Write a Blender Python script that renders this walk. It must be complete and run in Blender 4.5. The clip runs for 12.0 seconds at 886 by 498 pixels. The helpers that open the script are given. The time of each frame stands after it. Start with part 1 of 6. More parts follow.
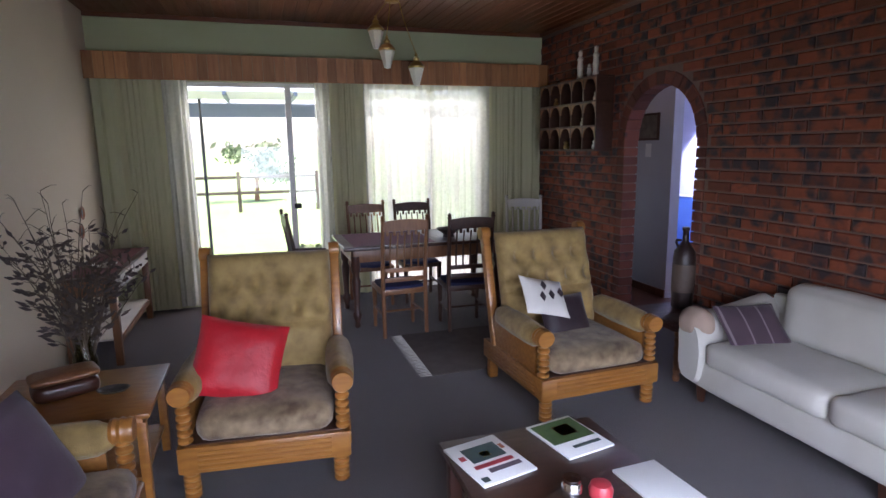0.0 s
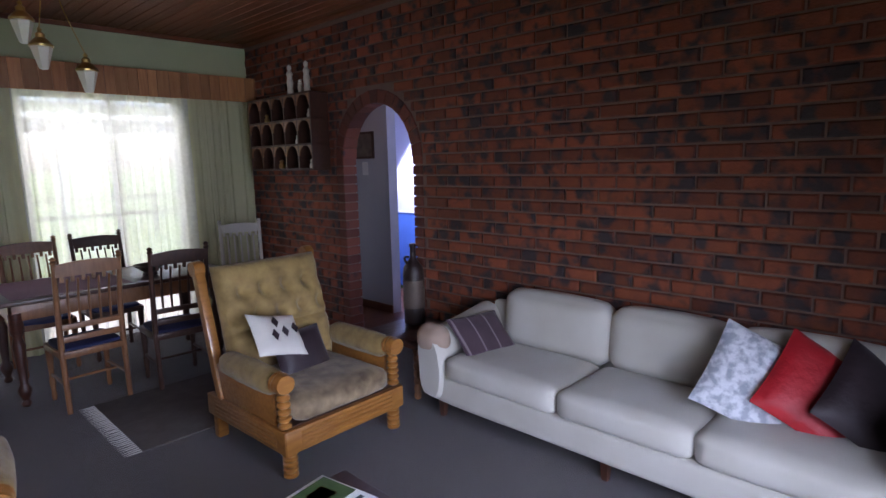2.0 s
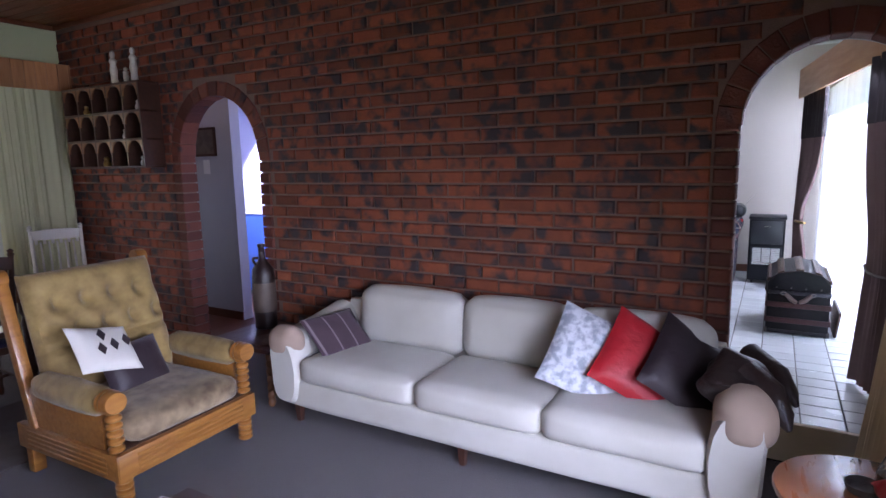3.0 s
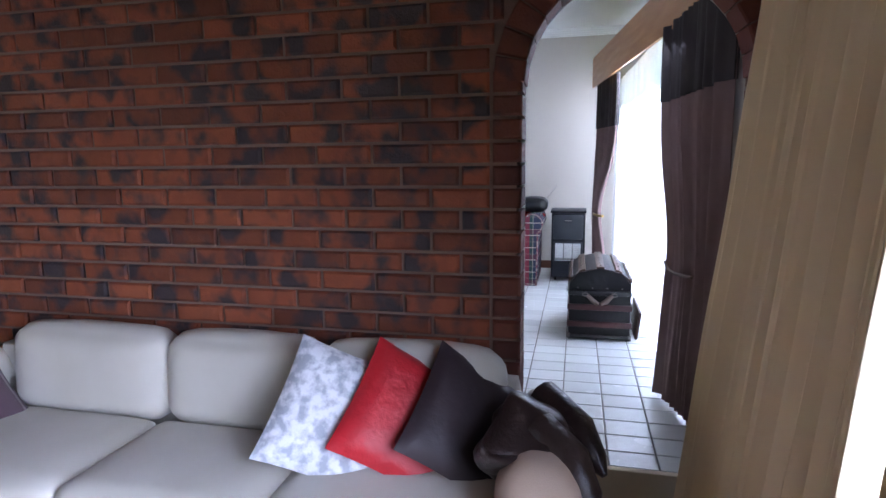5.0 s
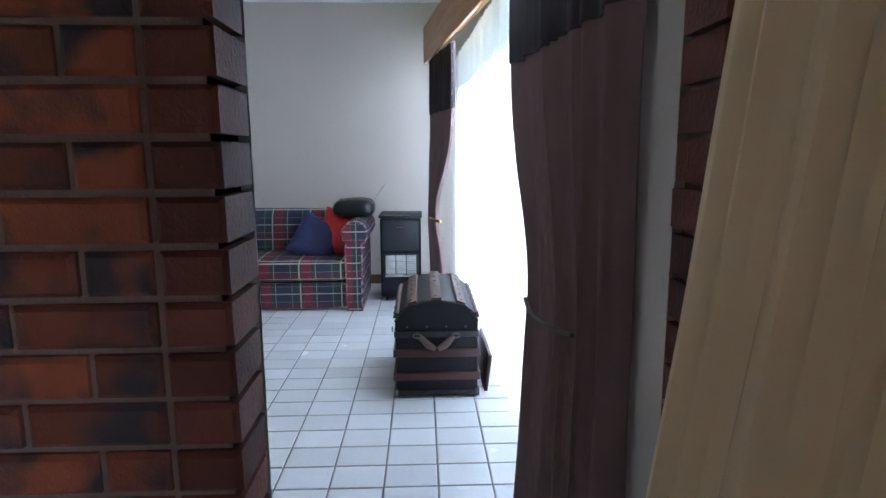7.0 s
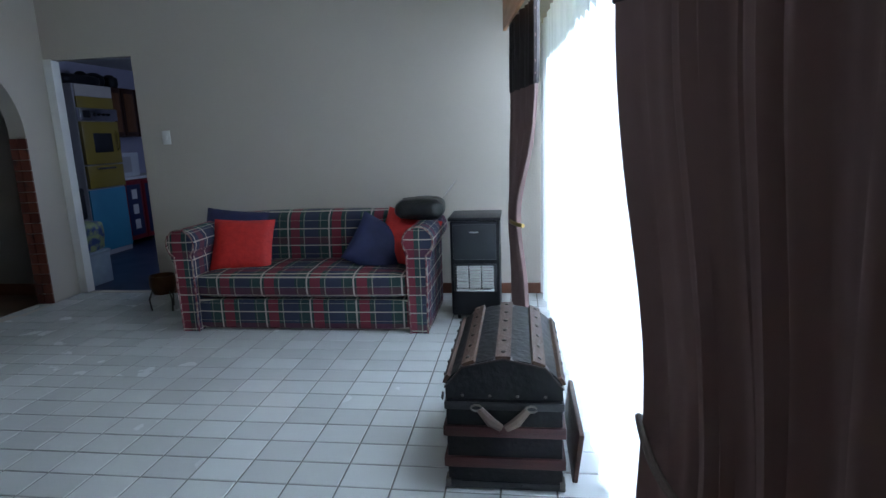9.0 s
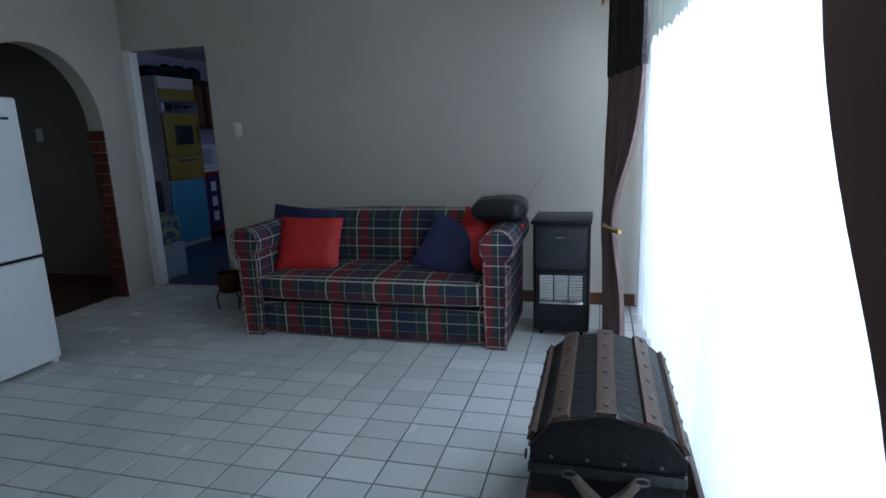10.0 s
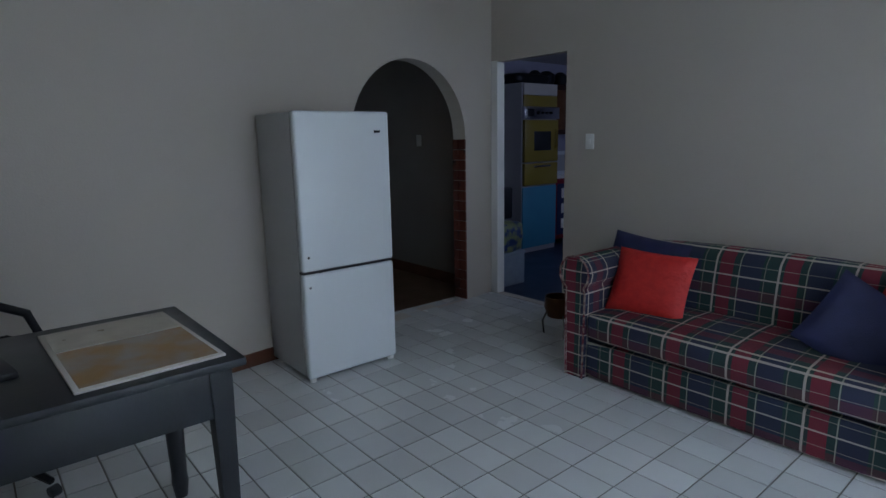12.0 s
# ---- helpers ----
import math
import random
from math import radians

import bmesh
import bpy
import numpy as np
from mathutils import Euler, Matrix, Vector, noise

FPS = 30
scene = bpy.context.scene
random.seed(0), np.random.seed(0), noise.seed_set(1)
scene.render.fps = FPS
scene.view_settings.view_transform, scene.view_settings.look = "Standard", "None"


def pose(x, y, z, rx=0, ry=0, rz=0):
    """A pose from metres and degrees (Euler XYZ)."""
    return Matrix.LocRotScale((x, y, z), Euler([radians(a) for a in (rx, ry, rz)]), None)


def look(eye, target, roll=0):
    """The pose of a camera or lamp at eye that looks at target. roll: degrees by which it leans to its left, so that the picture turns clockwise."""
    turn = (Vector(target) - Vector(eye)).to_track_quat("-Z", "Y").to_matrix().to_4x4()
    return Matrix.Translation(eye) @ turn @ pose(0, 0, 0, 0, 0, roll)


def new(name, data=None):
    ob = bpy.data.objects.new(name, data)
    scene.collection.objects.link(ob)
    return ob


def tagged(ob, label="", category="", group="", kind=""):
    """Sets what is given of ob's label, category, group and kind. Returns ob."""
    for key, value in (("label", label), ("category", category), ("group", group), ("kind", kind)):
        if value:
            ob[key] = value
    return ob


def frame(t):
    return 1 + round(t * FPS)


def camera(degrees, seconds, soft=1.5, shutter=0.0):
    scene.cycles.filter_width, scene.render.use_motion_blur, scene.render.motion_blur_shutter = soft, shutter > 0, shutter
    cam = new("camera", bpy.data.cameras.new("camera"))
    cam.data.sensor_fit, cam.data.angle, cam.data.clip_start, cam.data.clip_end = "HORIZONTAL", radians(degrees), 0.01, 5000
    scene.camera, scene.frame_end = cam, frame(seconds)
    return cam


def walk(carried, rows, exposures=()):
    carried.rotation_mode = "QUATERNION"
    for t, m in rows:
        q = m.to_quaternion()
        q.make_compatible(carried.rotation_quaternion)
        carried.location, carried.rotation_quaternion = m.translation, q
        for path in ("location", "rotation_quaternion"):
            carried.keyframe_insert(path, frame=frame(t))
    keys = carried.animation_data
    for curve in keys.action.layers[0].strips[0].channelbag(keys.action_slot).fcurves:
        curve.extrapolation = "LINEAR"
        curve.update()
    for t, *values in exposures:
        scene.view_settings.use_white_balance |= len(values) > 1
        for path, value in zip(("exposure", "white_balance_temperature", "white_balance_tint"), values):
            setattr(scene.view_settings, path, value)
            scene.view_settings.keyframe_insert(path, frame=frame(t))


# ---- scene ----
cam = camera(75.4, 12.0)
METRES, EYE, TILT, LEAN, TURN = 8.0, 1.5, 0.0, 0.0, -25.1
PATH = [
    (0, (1.396, -0.484, 1.701), (1.993, 1.392, 1.353), -0.8),
    (0.5, (1.485, -0.36, 1.711), (2.31, 1.431, 1.38), -0.9),
    (1, (1.539, -0.239, 1.707), (2.581, 1.439, 1.393), -1.1),
    (1.5, (1.538, -0.175, 1.712), (2.768, 1.373, 1.408), -1.3),
    (2, (1.518, -0.145, 1.702), (2.931, 1.238, 1.399), -1.4),
    (2.5, (1.507, -0.137, 1.664), (3.087, 1.053, 1.371), -1.0),
    (3, (1.546, -0.157, 1.652), (3.257, 0.834, 1.348), -1.2),
    (3.5, (1.7, -0.195, 1.62), (3.505, 0.607, 1.307), -1.3),
    (3.7, (1.776, -0.221, 1.609), (3.607, 0.522, 1.301), -1.1),
    (5.3, (2.856, -0.189, 1.504), (4.792, 0.205, 1.193), -0.5),
    (5.5, (3.006, -0.199, 1.489), (4.949, 0.158, 1.181), -0.3),
    (6, (3.34, -0.199, 1.471), (5.3, 0.043, 1.153), -0.4),
    (6.5, (3.634, -0.223, 1.469), (5.607, -0.217, 1.144), -0.4),
    (6.7, (3.753, -0.25, 1.469), (5.725, -0.321, 1.144), -0.3),
    (8.3, (4.49, -0.475, 1.556), (6.455, -0.417, 1.187), -1.9),
    (8.5, (4.621, -0.47, 1.566), (6.58, -0.336, 1.189), -2.2),
    (9, (4.79, -0.434, 1.540), (6.733, -0.165, 1.150), -2.1),
    (9.5, (4.994, -0.395, 1.557), (6.917, -0.035, 1.141), -2.4),
    (10, (5.209, -0.34, 1.542), (7.094, 0.186, 1.134), -2.2),
    (10.5, (5.433, -0.249, 1.569), (7.264, 0.444, 1.162), -2.1),
    (11, (5.579, -0.152, 1.582), (7.294, 0.798, 1.182), -1.8),
    (11.5, (5.688, -0.099, 1.600), (7.222, 1.124, 1.212), -1.6),
    (12, (5.763, -0.09, 1.645), (7.022, 1.417, 1.267), -1.1),
]
walk(cam, [(t, look(eye, target, roll)) for t, eye, target, roll in PATH], [(0, 2.55, 6400, 27), (1.0, 2.35, 6250, 22), (2.0, 2.45, 6200, 28), (2.7, 2.85, 6200, 32), (3.5, 3.05, 6100, 33), (5.5, 3.15, 6050, 25), (6.5, 2.95, 6000, 22), (8.5, 2.5, 6100, 14), (9.5, 2.08, 6000, 13), (10.5, 1.6, 6000, 14), (11, 1.38, 6000, 15), (12, 1.9, 6200, 17)])

# ---- world and light ----
world = bpy.data.worlds.new("world")
scene.world = world
world.use_nodes = True
wn = world.node_tree.nodes
sky = wn.new("ShaderNodeTexSky")
sky.sky_type, sky.sun_disc = 'NISHITA', False
sky.sun_elevation, sky.sun_rotation = radians(70), radians(90)
sky.dust_density = 2.0
world.node_tree.links.new(sky.outputs[0], wn["Background"].inputs[0])
wn["Background"].inputs[1].default_value = 0.15

sun_data = bpy.data.lights.new("sun", 'SUN')
sun_data.energy, sun_data.angle, sun_data.color = 5.0, radians(0.6), (1.0, 0.95, 0.87)
sun = new("sun", sun_data)
sun.matrix_world = look((20, 5, 30), (9, 5, 0))


def area_light(name, place, target, w, h, power, color):
    """An area lamp: sky light through a window's opening, or added fill in a back room."""
    d = bpy.data.lights.new(name, 'AREA')
    d.shape, d.size, d.size_y, d.energy, d.color = 'RECTANGLE', w, h, power, color
    o = new(name, d)
    o.matrix_world = look(place, target)
    return o


lw = area_light("lounge_window_light", (2.3, -1.02, 1.08), (2.7, 2.2, -0.9), 2.56, 1.6, 15.5, (0.68, 0.82, 1.0))
lw.data.spread = radians(120)      # narrowed to keep light off the upper brick wall; no eaves are built
area_light("sitting_window_light", (7.55, -1.05, 1.31), (7.4, 2.8, -0.6), 3.3, 2.2, 28, (0.70, 0.85, 1.0))
area_light("north_window_light", (2.4, 6.80, 2.75), (2.4, 4.6, 0.2), 3.3, 0.6, 8.5, (0.95, 0.97, 0.95))
# added fill: the kitchen has no window where this lamp hangs
area_light("kitchen_fill_light", (11.4, 2.2, 1.95), (10.9, 4.4, 0.9), 0.9, 0.9, 1.6, (0.55, 0.68, 1.0))
# added unseen lamp that brightens the blue and lilac walls
area_light("blue_room_fill_light", (6.35, 5.6, 1.9), (6.35, 4.6, 1.0), 0.5, 0.8, 9, (0.60, 0.70, 1.0))


# ---- materials ----
def mat(name, c1, c2=None, scale=6.0, rough=0.6, metal=0.0, bump=0.0, bscale=120.0, stretch=(1, 1, 1), spread=0.25, island=0.0, sheen=0.0, coat=0.0):
    """A surface of two mixed tones with coarse and fine variation and a fine relief."""
    m = bpy.data.materials.new(name)
    m.use_nodes = True
    n, l = m.node_tree.nodes, m.node_tree.links
    b = n["Principled BSDF"]
    b.inputs["Roughness"].default_value, b.inputs["Metallic"].default_value = rough, metal
    if sheen:
        b.inputs["Sheen Weight"].default_value, b.inputs["Sheen Roughness"].default_value = sheen, 0.4
    if coat:
        b.inputs["Coat Weight"].default_value, b.inputs["Coat Roughness"].default_value = coat, 0.15
    c2 = c2 or tuple(0.8 * v for v in c1)
    tc, mp = n.new("ShaderNodeTexCoord"), n.new("ShaderNodeMapping")
    mp.inputs["Scale"].default_value = stretch
    l.new(tc.outputs["Object"], mp.inputs[0])
    inf, geo, add = n.new("ShaderNodeObjectInfo"), n.new("ShaderNodeNewGeometry"), n.new("ShaderNodeMath")
    l.new(inf.outputs["Random"], add.inputs[0])
    l.new(geo.outputs["Random Per Island"], add.inputs[1])
    w = n.new("ShaderNodeMath")
    w.operation = 'MULTIPLY'
    w.inputs[1].default_value = 37.0 if island else 0.0
    l.new(add.outputs[0], w.inputs[0])
    big = n.new("ShaderNodeTexNoise")
    big.noise_dimensions = '4D'
    big.inputs["Scale"].default_value, big.inputs["Detail"].default_value = scale, 5
    l.new(mp.outputs[0], big.inputs["Vector"])
    l.new(w.outputs[0], big.inputs["W"])
    ramp = n.new("ShaderNodeValToRGB")
    ramp.color_ramp.elements[0].position, ramp.color_ramp.elements[1].position = 0.5 - spread, 0.5 + spread
    ramp.color_ramp.elements[0].color, ramp.color_ramp.elements[1].color = (*c1, 1), (*c2, 1)
    l.new(big.outputs["Fac"], ramp.inputs[0])
    col = ramp.outputs[0]
    if island:
        hsv, mr, fr = n.new("ShaderNodeHueSaturation"), n.new("ShaderNodeMapRange"), n.new("ShaderNodeMath")
        fr.operation = 'FRACT'
        l.new(add.outputs[0], fr.inputs[0])
        mr.inputs["To Min"].default_value, mr.inputs["To Max"].default_value = 1 - island, 1 + island
        l.new(fr.outputs[0], mr.inputs[0])
        l.new(mr.outputs[0], hsv.inputs["Value"])
        l.new(col, hsv.inputs["Color"])
        col = hsv.outputs[0]
    l.new(col, b.inputs["Base Color"])
    if bump:
        fine, bp = n.new("ShaderNodeTexNoise"), n.new("ShaderNodeBump")
        fine.inputs["Scale"].default_value, fine.inputs["Detail"].default_value = bscale, 4
        l.new(mp.outputs[0], fine.inputs["Vector"])
        bp.inputs["Strength"].default_value, bp.inputs["Distance"].default_value = bump, 0.01
        l.new(fine.outputs["Fac"], bp.inputs["Height"])
        l.new(bp.outputs[0], b.inputs["Normal"])
        rr = n.new("ShaderNodeMapRange")
        rr.inputs["To Min"].default_value, rr.inputs["To Max"].default_value = max(0.03, rough - 0.08), min(1, rough + 0.1)
        l.new(big.outputs["Fac"], rr.inputs[0])
        l.new(rr.outputs[0], b.inputs["Roughness"])
    return m


def brick_mat(name, red1, red2, dark, amount):
    """Face brick: red body with dark kiln-flashed patches, different on each brick."""
    m = mat(name, red1, red2, 14, 0.75, 0, 0.5, 90, island=0.35)
    n, l = m.node_tree.nodes, m.node_tree.links
    b = n["Principled BSDF"]
    src = b.inputs["Base Color"].links[0].from_socket
    w = [x for x in n if x.type == 'MATH' and x.operation == 'MULTIPLY'][0]
    mp = [x for x in n if x.type == 'MAPPING'][0]
    st = n.new("ShaderNodeMapping")
    st.inputs["Scale"].default_value = (1, 0.75, 0.70)
    l.new(mp.outputs[0], st.inputs[0])
    pat = n.new("ShaderNodeTexNoise")
    pat.noise_dimensions = '4D'
    pat.inputs["Scale"].default_value, pat.inputs["Detail"].default_value, pat.inputs["Roughness"].default_value = 10, 2.5, 0.5
    l.new(st.outputs[0], pat.inputs["Vector"])
    l.new(w.outputs[0], pat.inputs["W"])
    r = n.new("ShaderNodeValToRGB")
    r.color_ramp.elements[0].position, r.color_ramp.elements[1].position = 0.53 - amount, 0.66 - amount
    l.new(pat.outputs["Fac"], r.inputs[0])
    mx = n.new("ShaderNodeMix")
    mx.data_type = 'RGBA'
    l.new(r.outputs[0], mx.inputs[0])
    l.new(src, mx.inputs[6])
    mx.inputs[7].default_value = (*dark, 1)
    l.new(mx.outputs[2], b.inputs["Base Color"])
    return m


def cloth_through(name, color, clear, lit):
    """Thin curtain cloth: part of the light goes straight through, part glows through the threads."""
    m = bpy.data.materials.new(name)
    m.use_nodes = True
    n, l = m.node_tree.nodes, m.node_tree.links
    out = n["Material Output"]
    n.remove(n["Principled BSDF"])
    d, t, g, a, c = (n.new("ShaderNodeBsdf" + k) for k in ("Diffuse", "Translucent", "Transparent", "Diffuse", "Diffuse"))
    for x in (d, t):
        x.inputs[0].default_value = (*color, 1)
    m1, m2 = n.new("ShaderNodeMixShader"), n.new("ShaderNodeMixShader")
    m1.inputs[0].default_value, m2.inputs[0].default_value = lit, clear
    l.new(d.outputs[0], m1.inputs[1]), l.new(t.outputs[0], m1.inputs[2])
    l.new(m1.outputs[0], m2.inputs[1]), l.new(g.outputs[0], m2.inputs[2])
    l.new(m2.outputs[0], out.inputs[0])
    n.remove(a), n.remove(c)
    wv, tc, rp = n.new("ShaderNodeTexNoise"), n.new("ShaderNodeTexCoord"), n.new("ShaderNodeMapRange")
    wv.inputs["Scale"].default_value = 30
    l.new(tc.outputs["Object"], wv.inputs["Vector"])
    rp.inputs["To Min"].default_value, rp.inputs["To Max"].default_value = clear * 0.8, clear * 1.2
    l.new(wv.outputs["Fac"], rp.inputs[0])
    l.new(rp.outputs[0], m2.inputs[0])
    return m


def plaid_mat(name):
    """Woven tartan: dark green ground, navy and burgundy bands, thin cream lines."""
    m = mat(name, (0.010, 0.035, 0.032), (0.016, 0.05, 0.045), 30, 0.85, 0, 0.35, 400)
    n, l = m.node_tree.nodes, m.node_tree.links
    b = n["Principled BSDF"]
    src = b.inputs["Base Color"].links[0].from_socket
    tc, sep = n.new("ShaderNodeTexCoord"), n.new("ShaderNodeSeparateXYZ")
    l.new(tc.outputs["Object"], sep.inputs[0])

    def band(axis, period, at, width):
        f, s, a, c = (n.new("ShaderNodeMath") for _ in range(4))
        f.operation, s.operation, a.operation, c.operation = 'MULTIPLY_ADD', 'FRACT', 'SUBTRACT', 'ABSOLUTE'
        f.inputs[1].default_value, f.inputs[2].default_value = 1 / period, 50.5 - at / period
        l.new(sep.outputs[axis], f.inputs[0]), l.new(f.outputs[0], s.inputs[0])
        a.inputs[1].default_value = 0.5
        l.new(s.outputs[0], a.inputs[0]), l.new(a.outputs[0], c.inputs[0])
        k = n.new("ShaderNodeMath")
        k.operation = 'LESS_THAN'
        k.inputs[1].default_value = width / period / 2
        l.new(c.outputs[0], k.inputs[0])
        return k.outputs[0]

    col = src
    for axis, period, at, width, rgb, fac in (
            (1, 0.30, 0.07, 0.10, (0.020, 0.022, 0.060), 0.8), (1, 0.30, 0.19, 0.066, (0.17, 0.012, 0.028), 0.9),
            (2, 0.24, 0.03, 0.05, (0.13, 0.012, 0.026), 0.45), (0, 0.27, 0.10, 0.055, (0.13, 0.013, 0.028), 0.6),
            (1, 0.30, 0.243, 0.010, (0.46, 0.40, 0.34), 0.85), (1, 0.30, 0.125, 0.005, (0.36, 0.36, 0.28), 0.7), (1, 0.30, 0.005, 0.004, (0.30, 0.26, 0.20), 0.6),
            (2, 0.115, 0.015, 0.007, (0.46, 0.40, 0.34), 0.85), (2, 0.115, 0.07, 0.003, (0.35, 0.32, 0.26), 0.6), (0, 0.135, 0.03, 0.008, (0.50, 0.44, 0.34), 0.8)):
        mk = n.new("ShaderNodeMath")
        mk.operation = 'MULTIPLY'
        mk.inputs[1].default_value = fac
        l.new(band(axis, period, at, width), mk.inputs[0])
        mx = n.new("ShaderNodeMix")
        mx.data_type = 'RGBA'
        l.new(mk.outputs[0], mx.inputs[0])
        l.new(col, mx.inputs[6])
        mx.inputs[7].default_value = (*rgb, 1)
        col = mx.outputs[2]
    l.new(col, b.inputs["Base Color"])
    return m


def striped_mat(name):
    """Plum cloth with narrow pale woven stripes."""
    m = mat(name, (0.085, 0.048, 0.060), (0.060, 0.034, 0.045), 8, 0.75, 0, 0.3, 220, sheen=0.2)
    n, l = m.node_tree.nodes, m.node_tree.links
    b = n["Principled BSDF"]
    src = b.inputs["Base Color"].links[0].from_socket
    tc, wv, rp, mx = n.new("ShaderNodeTexCoord"), n.new("ShaderNodeTexWave"), n.new("ShaderNodeValToRGB"), n.new("ShaderNodeMix")
    wv.inputs["Scale"].default_value, wv.inputs["Distortion"].default_value = 2.6, 0.3
    l.new(tc.outputs["Object"], wv.inputs["Vector"])
    rp.color_ramp.elements[0].position, rp.color_ramp.elements[1].position = 0.965, 0.985
    l.new(wv.outputs["Fac"], rp.inputs[0])
    mx.data_type = 'RGBA'
    l.new(rp.outputs[0], mx.inputs[0]), l.new(src, mx.inputs[6])
    mx.inputs[7].default_value = (0.24, 0.19, 0.20, 1)
    l.new(mx.outputs[2], b.inputs["Base Color"])
    return m


def glass_mat(name, color=(1, 1, 1), rough=0.02):
    m = bpy.data.materials.new(name)
    m.use_nodes = True
    b = m.node_tree.nodes["Principled BSDF"]
    b.inputs["Base Color"].default_value = (*color, 1)
    b.inputs["Roughness"].default_value, b.inputs["Transmission Weight"].default_value, b.inputs["IOR"].default_value = rough, 1.0, 1.45
    return m


BRICK = brick_mat("face_brick", (0.165, 0.038, 0.016), (0.24, 0.060, 0.022), (0.040, 0.026, 0.028), 0.05)
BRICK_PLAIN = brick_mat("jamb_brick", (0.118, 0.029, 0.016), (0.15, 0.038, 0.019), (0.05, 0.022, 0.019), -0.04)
# the jamb brick at about half its tone; no part uses it
BRICK_DARK = brick_mat("darker_brick", (0.055, 0.020, 0.014), (0.075, 0.026, 0.017), (0.03, 0.018, 0.016), 0.0)
MORTAR = mat("mortar", (0.20, 0.125, 0.095), (0.155, 0.098, 0.076), 12, 0.9, 0, 0.5, 150)
CARPET = mat("carpet", (0.082, 0.061, 0.056), (0.052, 0.039, 0.037), 1.6, 0.95, 0, 0.8, 260, sheen=0.3)
RUG = mat("rug", (0.105, 0.085, 0.076), (0.075, 0.060, 0.054), 9, 0.95, 0, 0.7, 200)
TILE = mat("floor_tile", (0.64, 0.655, 0.645), (0.58, 0.595, 0.59), 2.0, 0.24, 0, 0.06, 60, island=0.09)
GROUT = mat("grout", (0.13, 0.12, 0.11), (0.20, 0.19, 0.17), 4, 0.9, 0, 0.3, 200)
GREEN = mat("green_wall", (0.40, 0.42, 0.25), (0.44, 0.46, 0.28), 2, 0.85, 0, 0.15, 80)
CREAM = mat("cream_wall", (0.68, 0.58, 0.43), (0.72, 0.62, 0.47), 1.6, 0.85, 0, 0.15, 80)
TAUPE = mat("taupe_wall", (0.47, 0.425, 0.37), (0.51, 0.46, 0.40), 1.3, 0.82, 0, 0.12, 90)
WHITE = mat("white_paint", (0.78, 0.77, 0.74), (0.72, 0.71, 0.68), 3, 0.6, 0, 0.08, 90)
GREY_WALL = mat("passage_wall", (0.50, 0.50, 0.52), (0.46, 0.46, 0.48), 2, 0.85, 0, 0.1, 80)
# the passage's lack of light is put into this darker wall tone
SHADED_WALL = mat("shaded_passage_wall", (0.30, 0.28, 0.25), (0.26, 0.24, 0.22), 2, 0.85, 0, 0.1, 80)
LILAC = mat("lilac_wall", (0.62, 0.62, 0.75), (0.56, 0.56, 0.70), 3, 0.6, 0, 0.1, 80)
BLUE_WALL = mat("blue_gloss_wall", (0.10, 0.22, 0.62), (0.08, 0.18, 0.55), 3, 0.35, 0, 0.05, 80)
BOARDS = mat("ceiling_boards", (0.22, 0.058, 0.018), (0.14, 0.038, 0.013), 3, 0.42, 0, 0.15, 60, (8, 0.6, 8), island=0.25)
PINE = mat("knotty_pine", (0.46, 0.21, 0.085), (0.30, 0.115, 0.040), 5, 0.45, 0, 0.15, 60, (7, 7, 0.7), island=0.3)
PELMET2 = mat("orange_pine", (0.52, 0.25, 0.085), (0.40, 0.17, 0.055), 4, 0.4, 0, 0.1, 50, (0.7, 6, 6))
OAK = mat("golden_oak", (0.36, 0.148, 0.030), (0.22, 0.080, 0.016), 7, 0.33, 0, 0.12, 70, (1.2, 6, 6), coat=0.3)
MAHOG = mat("mahogany", (0.065, 0.020, 0.011), (0.036, 0.012, 0.007), 6, 0.34, 0, 0.1, 60, (1, 7, 7), coat=0.15)
DARKWOOD = mat("dark_wood", (0.070, 0.026, 0.014), (0.040, 0.015, 0.009), 6, 0.38, 0, 0.12, 60, (6, 1.2, 6))
MIDWOOD = mat("brown_wood", (0.24, 0.105, 0.042), (0.15, 0.060, 0.024), 7, 0.38, 0, 0.12, 60, (6, 6, 1.2))
CHERRY = mat("cherry_wood", (0.33, 0.105, 0.035), (0.24, 0.070, 0.022), 5, 0.28, 0, 0.06, 60, (1, 6, 6), coat=0.4)
SKIRT = mat("skirting_wood", (0.15, 0.050, 0.022), (0.10, 0.034, 0.016), 5, 0.45, 0, 0.1, 60)
VELVET = mat("gold_velvet", (0.37, 0.245, 0.080), (0.18, 0.108, 0.036), 13, 0.7, 0, 0.4, 160, sheen=0.22)
VELVET2 = mat("brown_velvet", (0.36, 0.26, 0.145), (0.075, 0.038, 0.018), 11, 0.7, 0, 0.4, 160, sheen=0.25)
SOFA_W = mat("cream_upholstery", (0.56, 0.535, 0.475), (0.47, 0.44, 0.375), 3.2, 0.85, 0, 0.25, 350, sheen=0.2)
SOFA_ARM = mat("arm_cover", (0.40, 0.29, 0.22), (0.33, 0.235, 0.18), 4, 0.85, 0, 0.25, 300)
PLAID = plaid_mat("plaid")
DRAPE = cloth_through("cream_drape", (0.86, 0.71, 0.485), 0.0, 0.0)
GDRAPE = cloth_through("pale_green_drape", (0.60, 0.58, 0.37), 0.02, 0.30)
TDRAPE = cloth_through("taupe_drape", (0.23, 0.155, 0.147), 0.004, 0.10)
BDRAPE = mat("dark_drape_band", (0.045, 0.034, 0.034), (0.034, 0.026, 0.028), 6, 0.8, 0, 0.2, 300)
NET = cloth_through("net_curtain", (0.92, 0.93, 0.94), 0.22, 0.62)
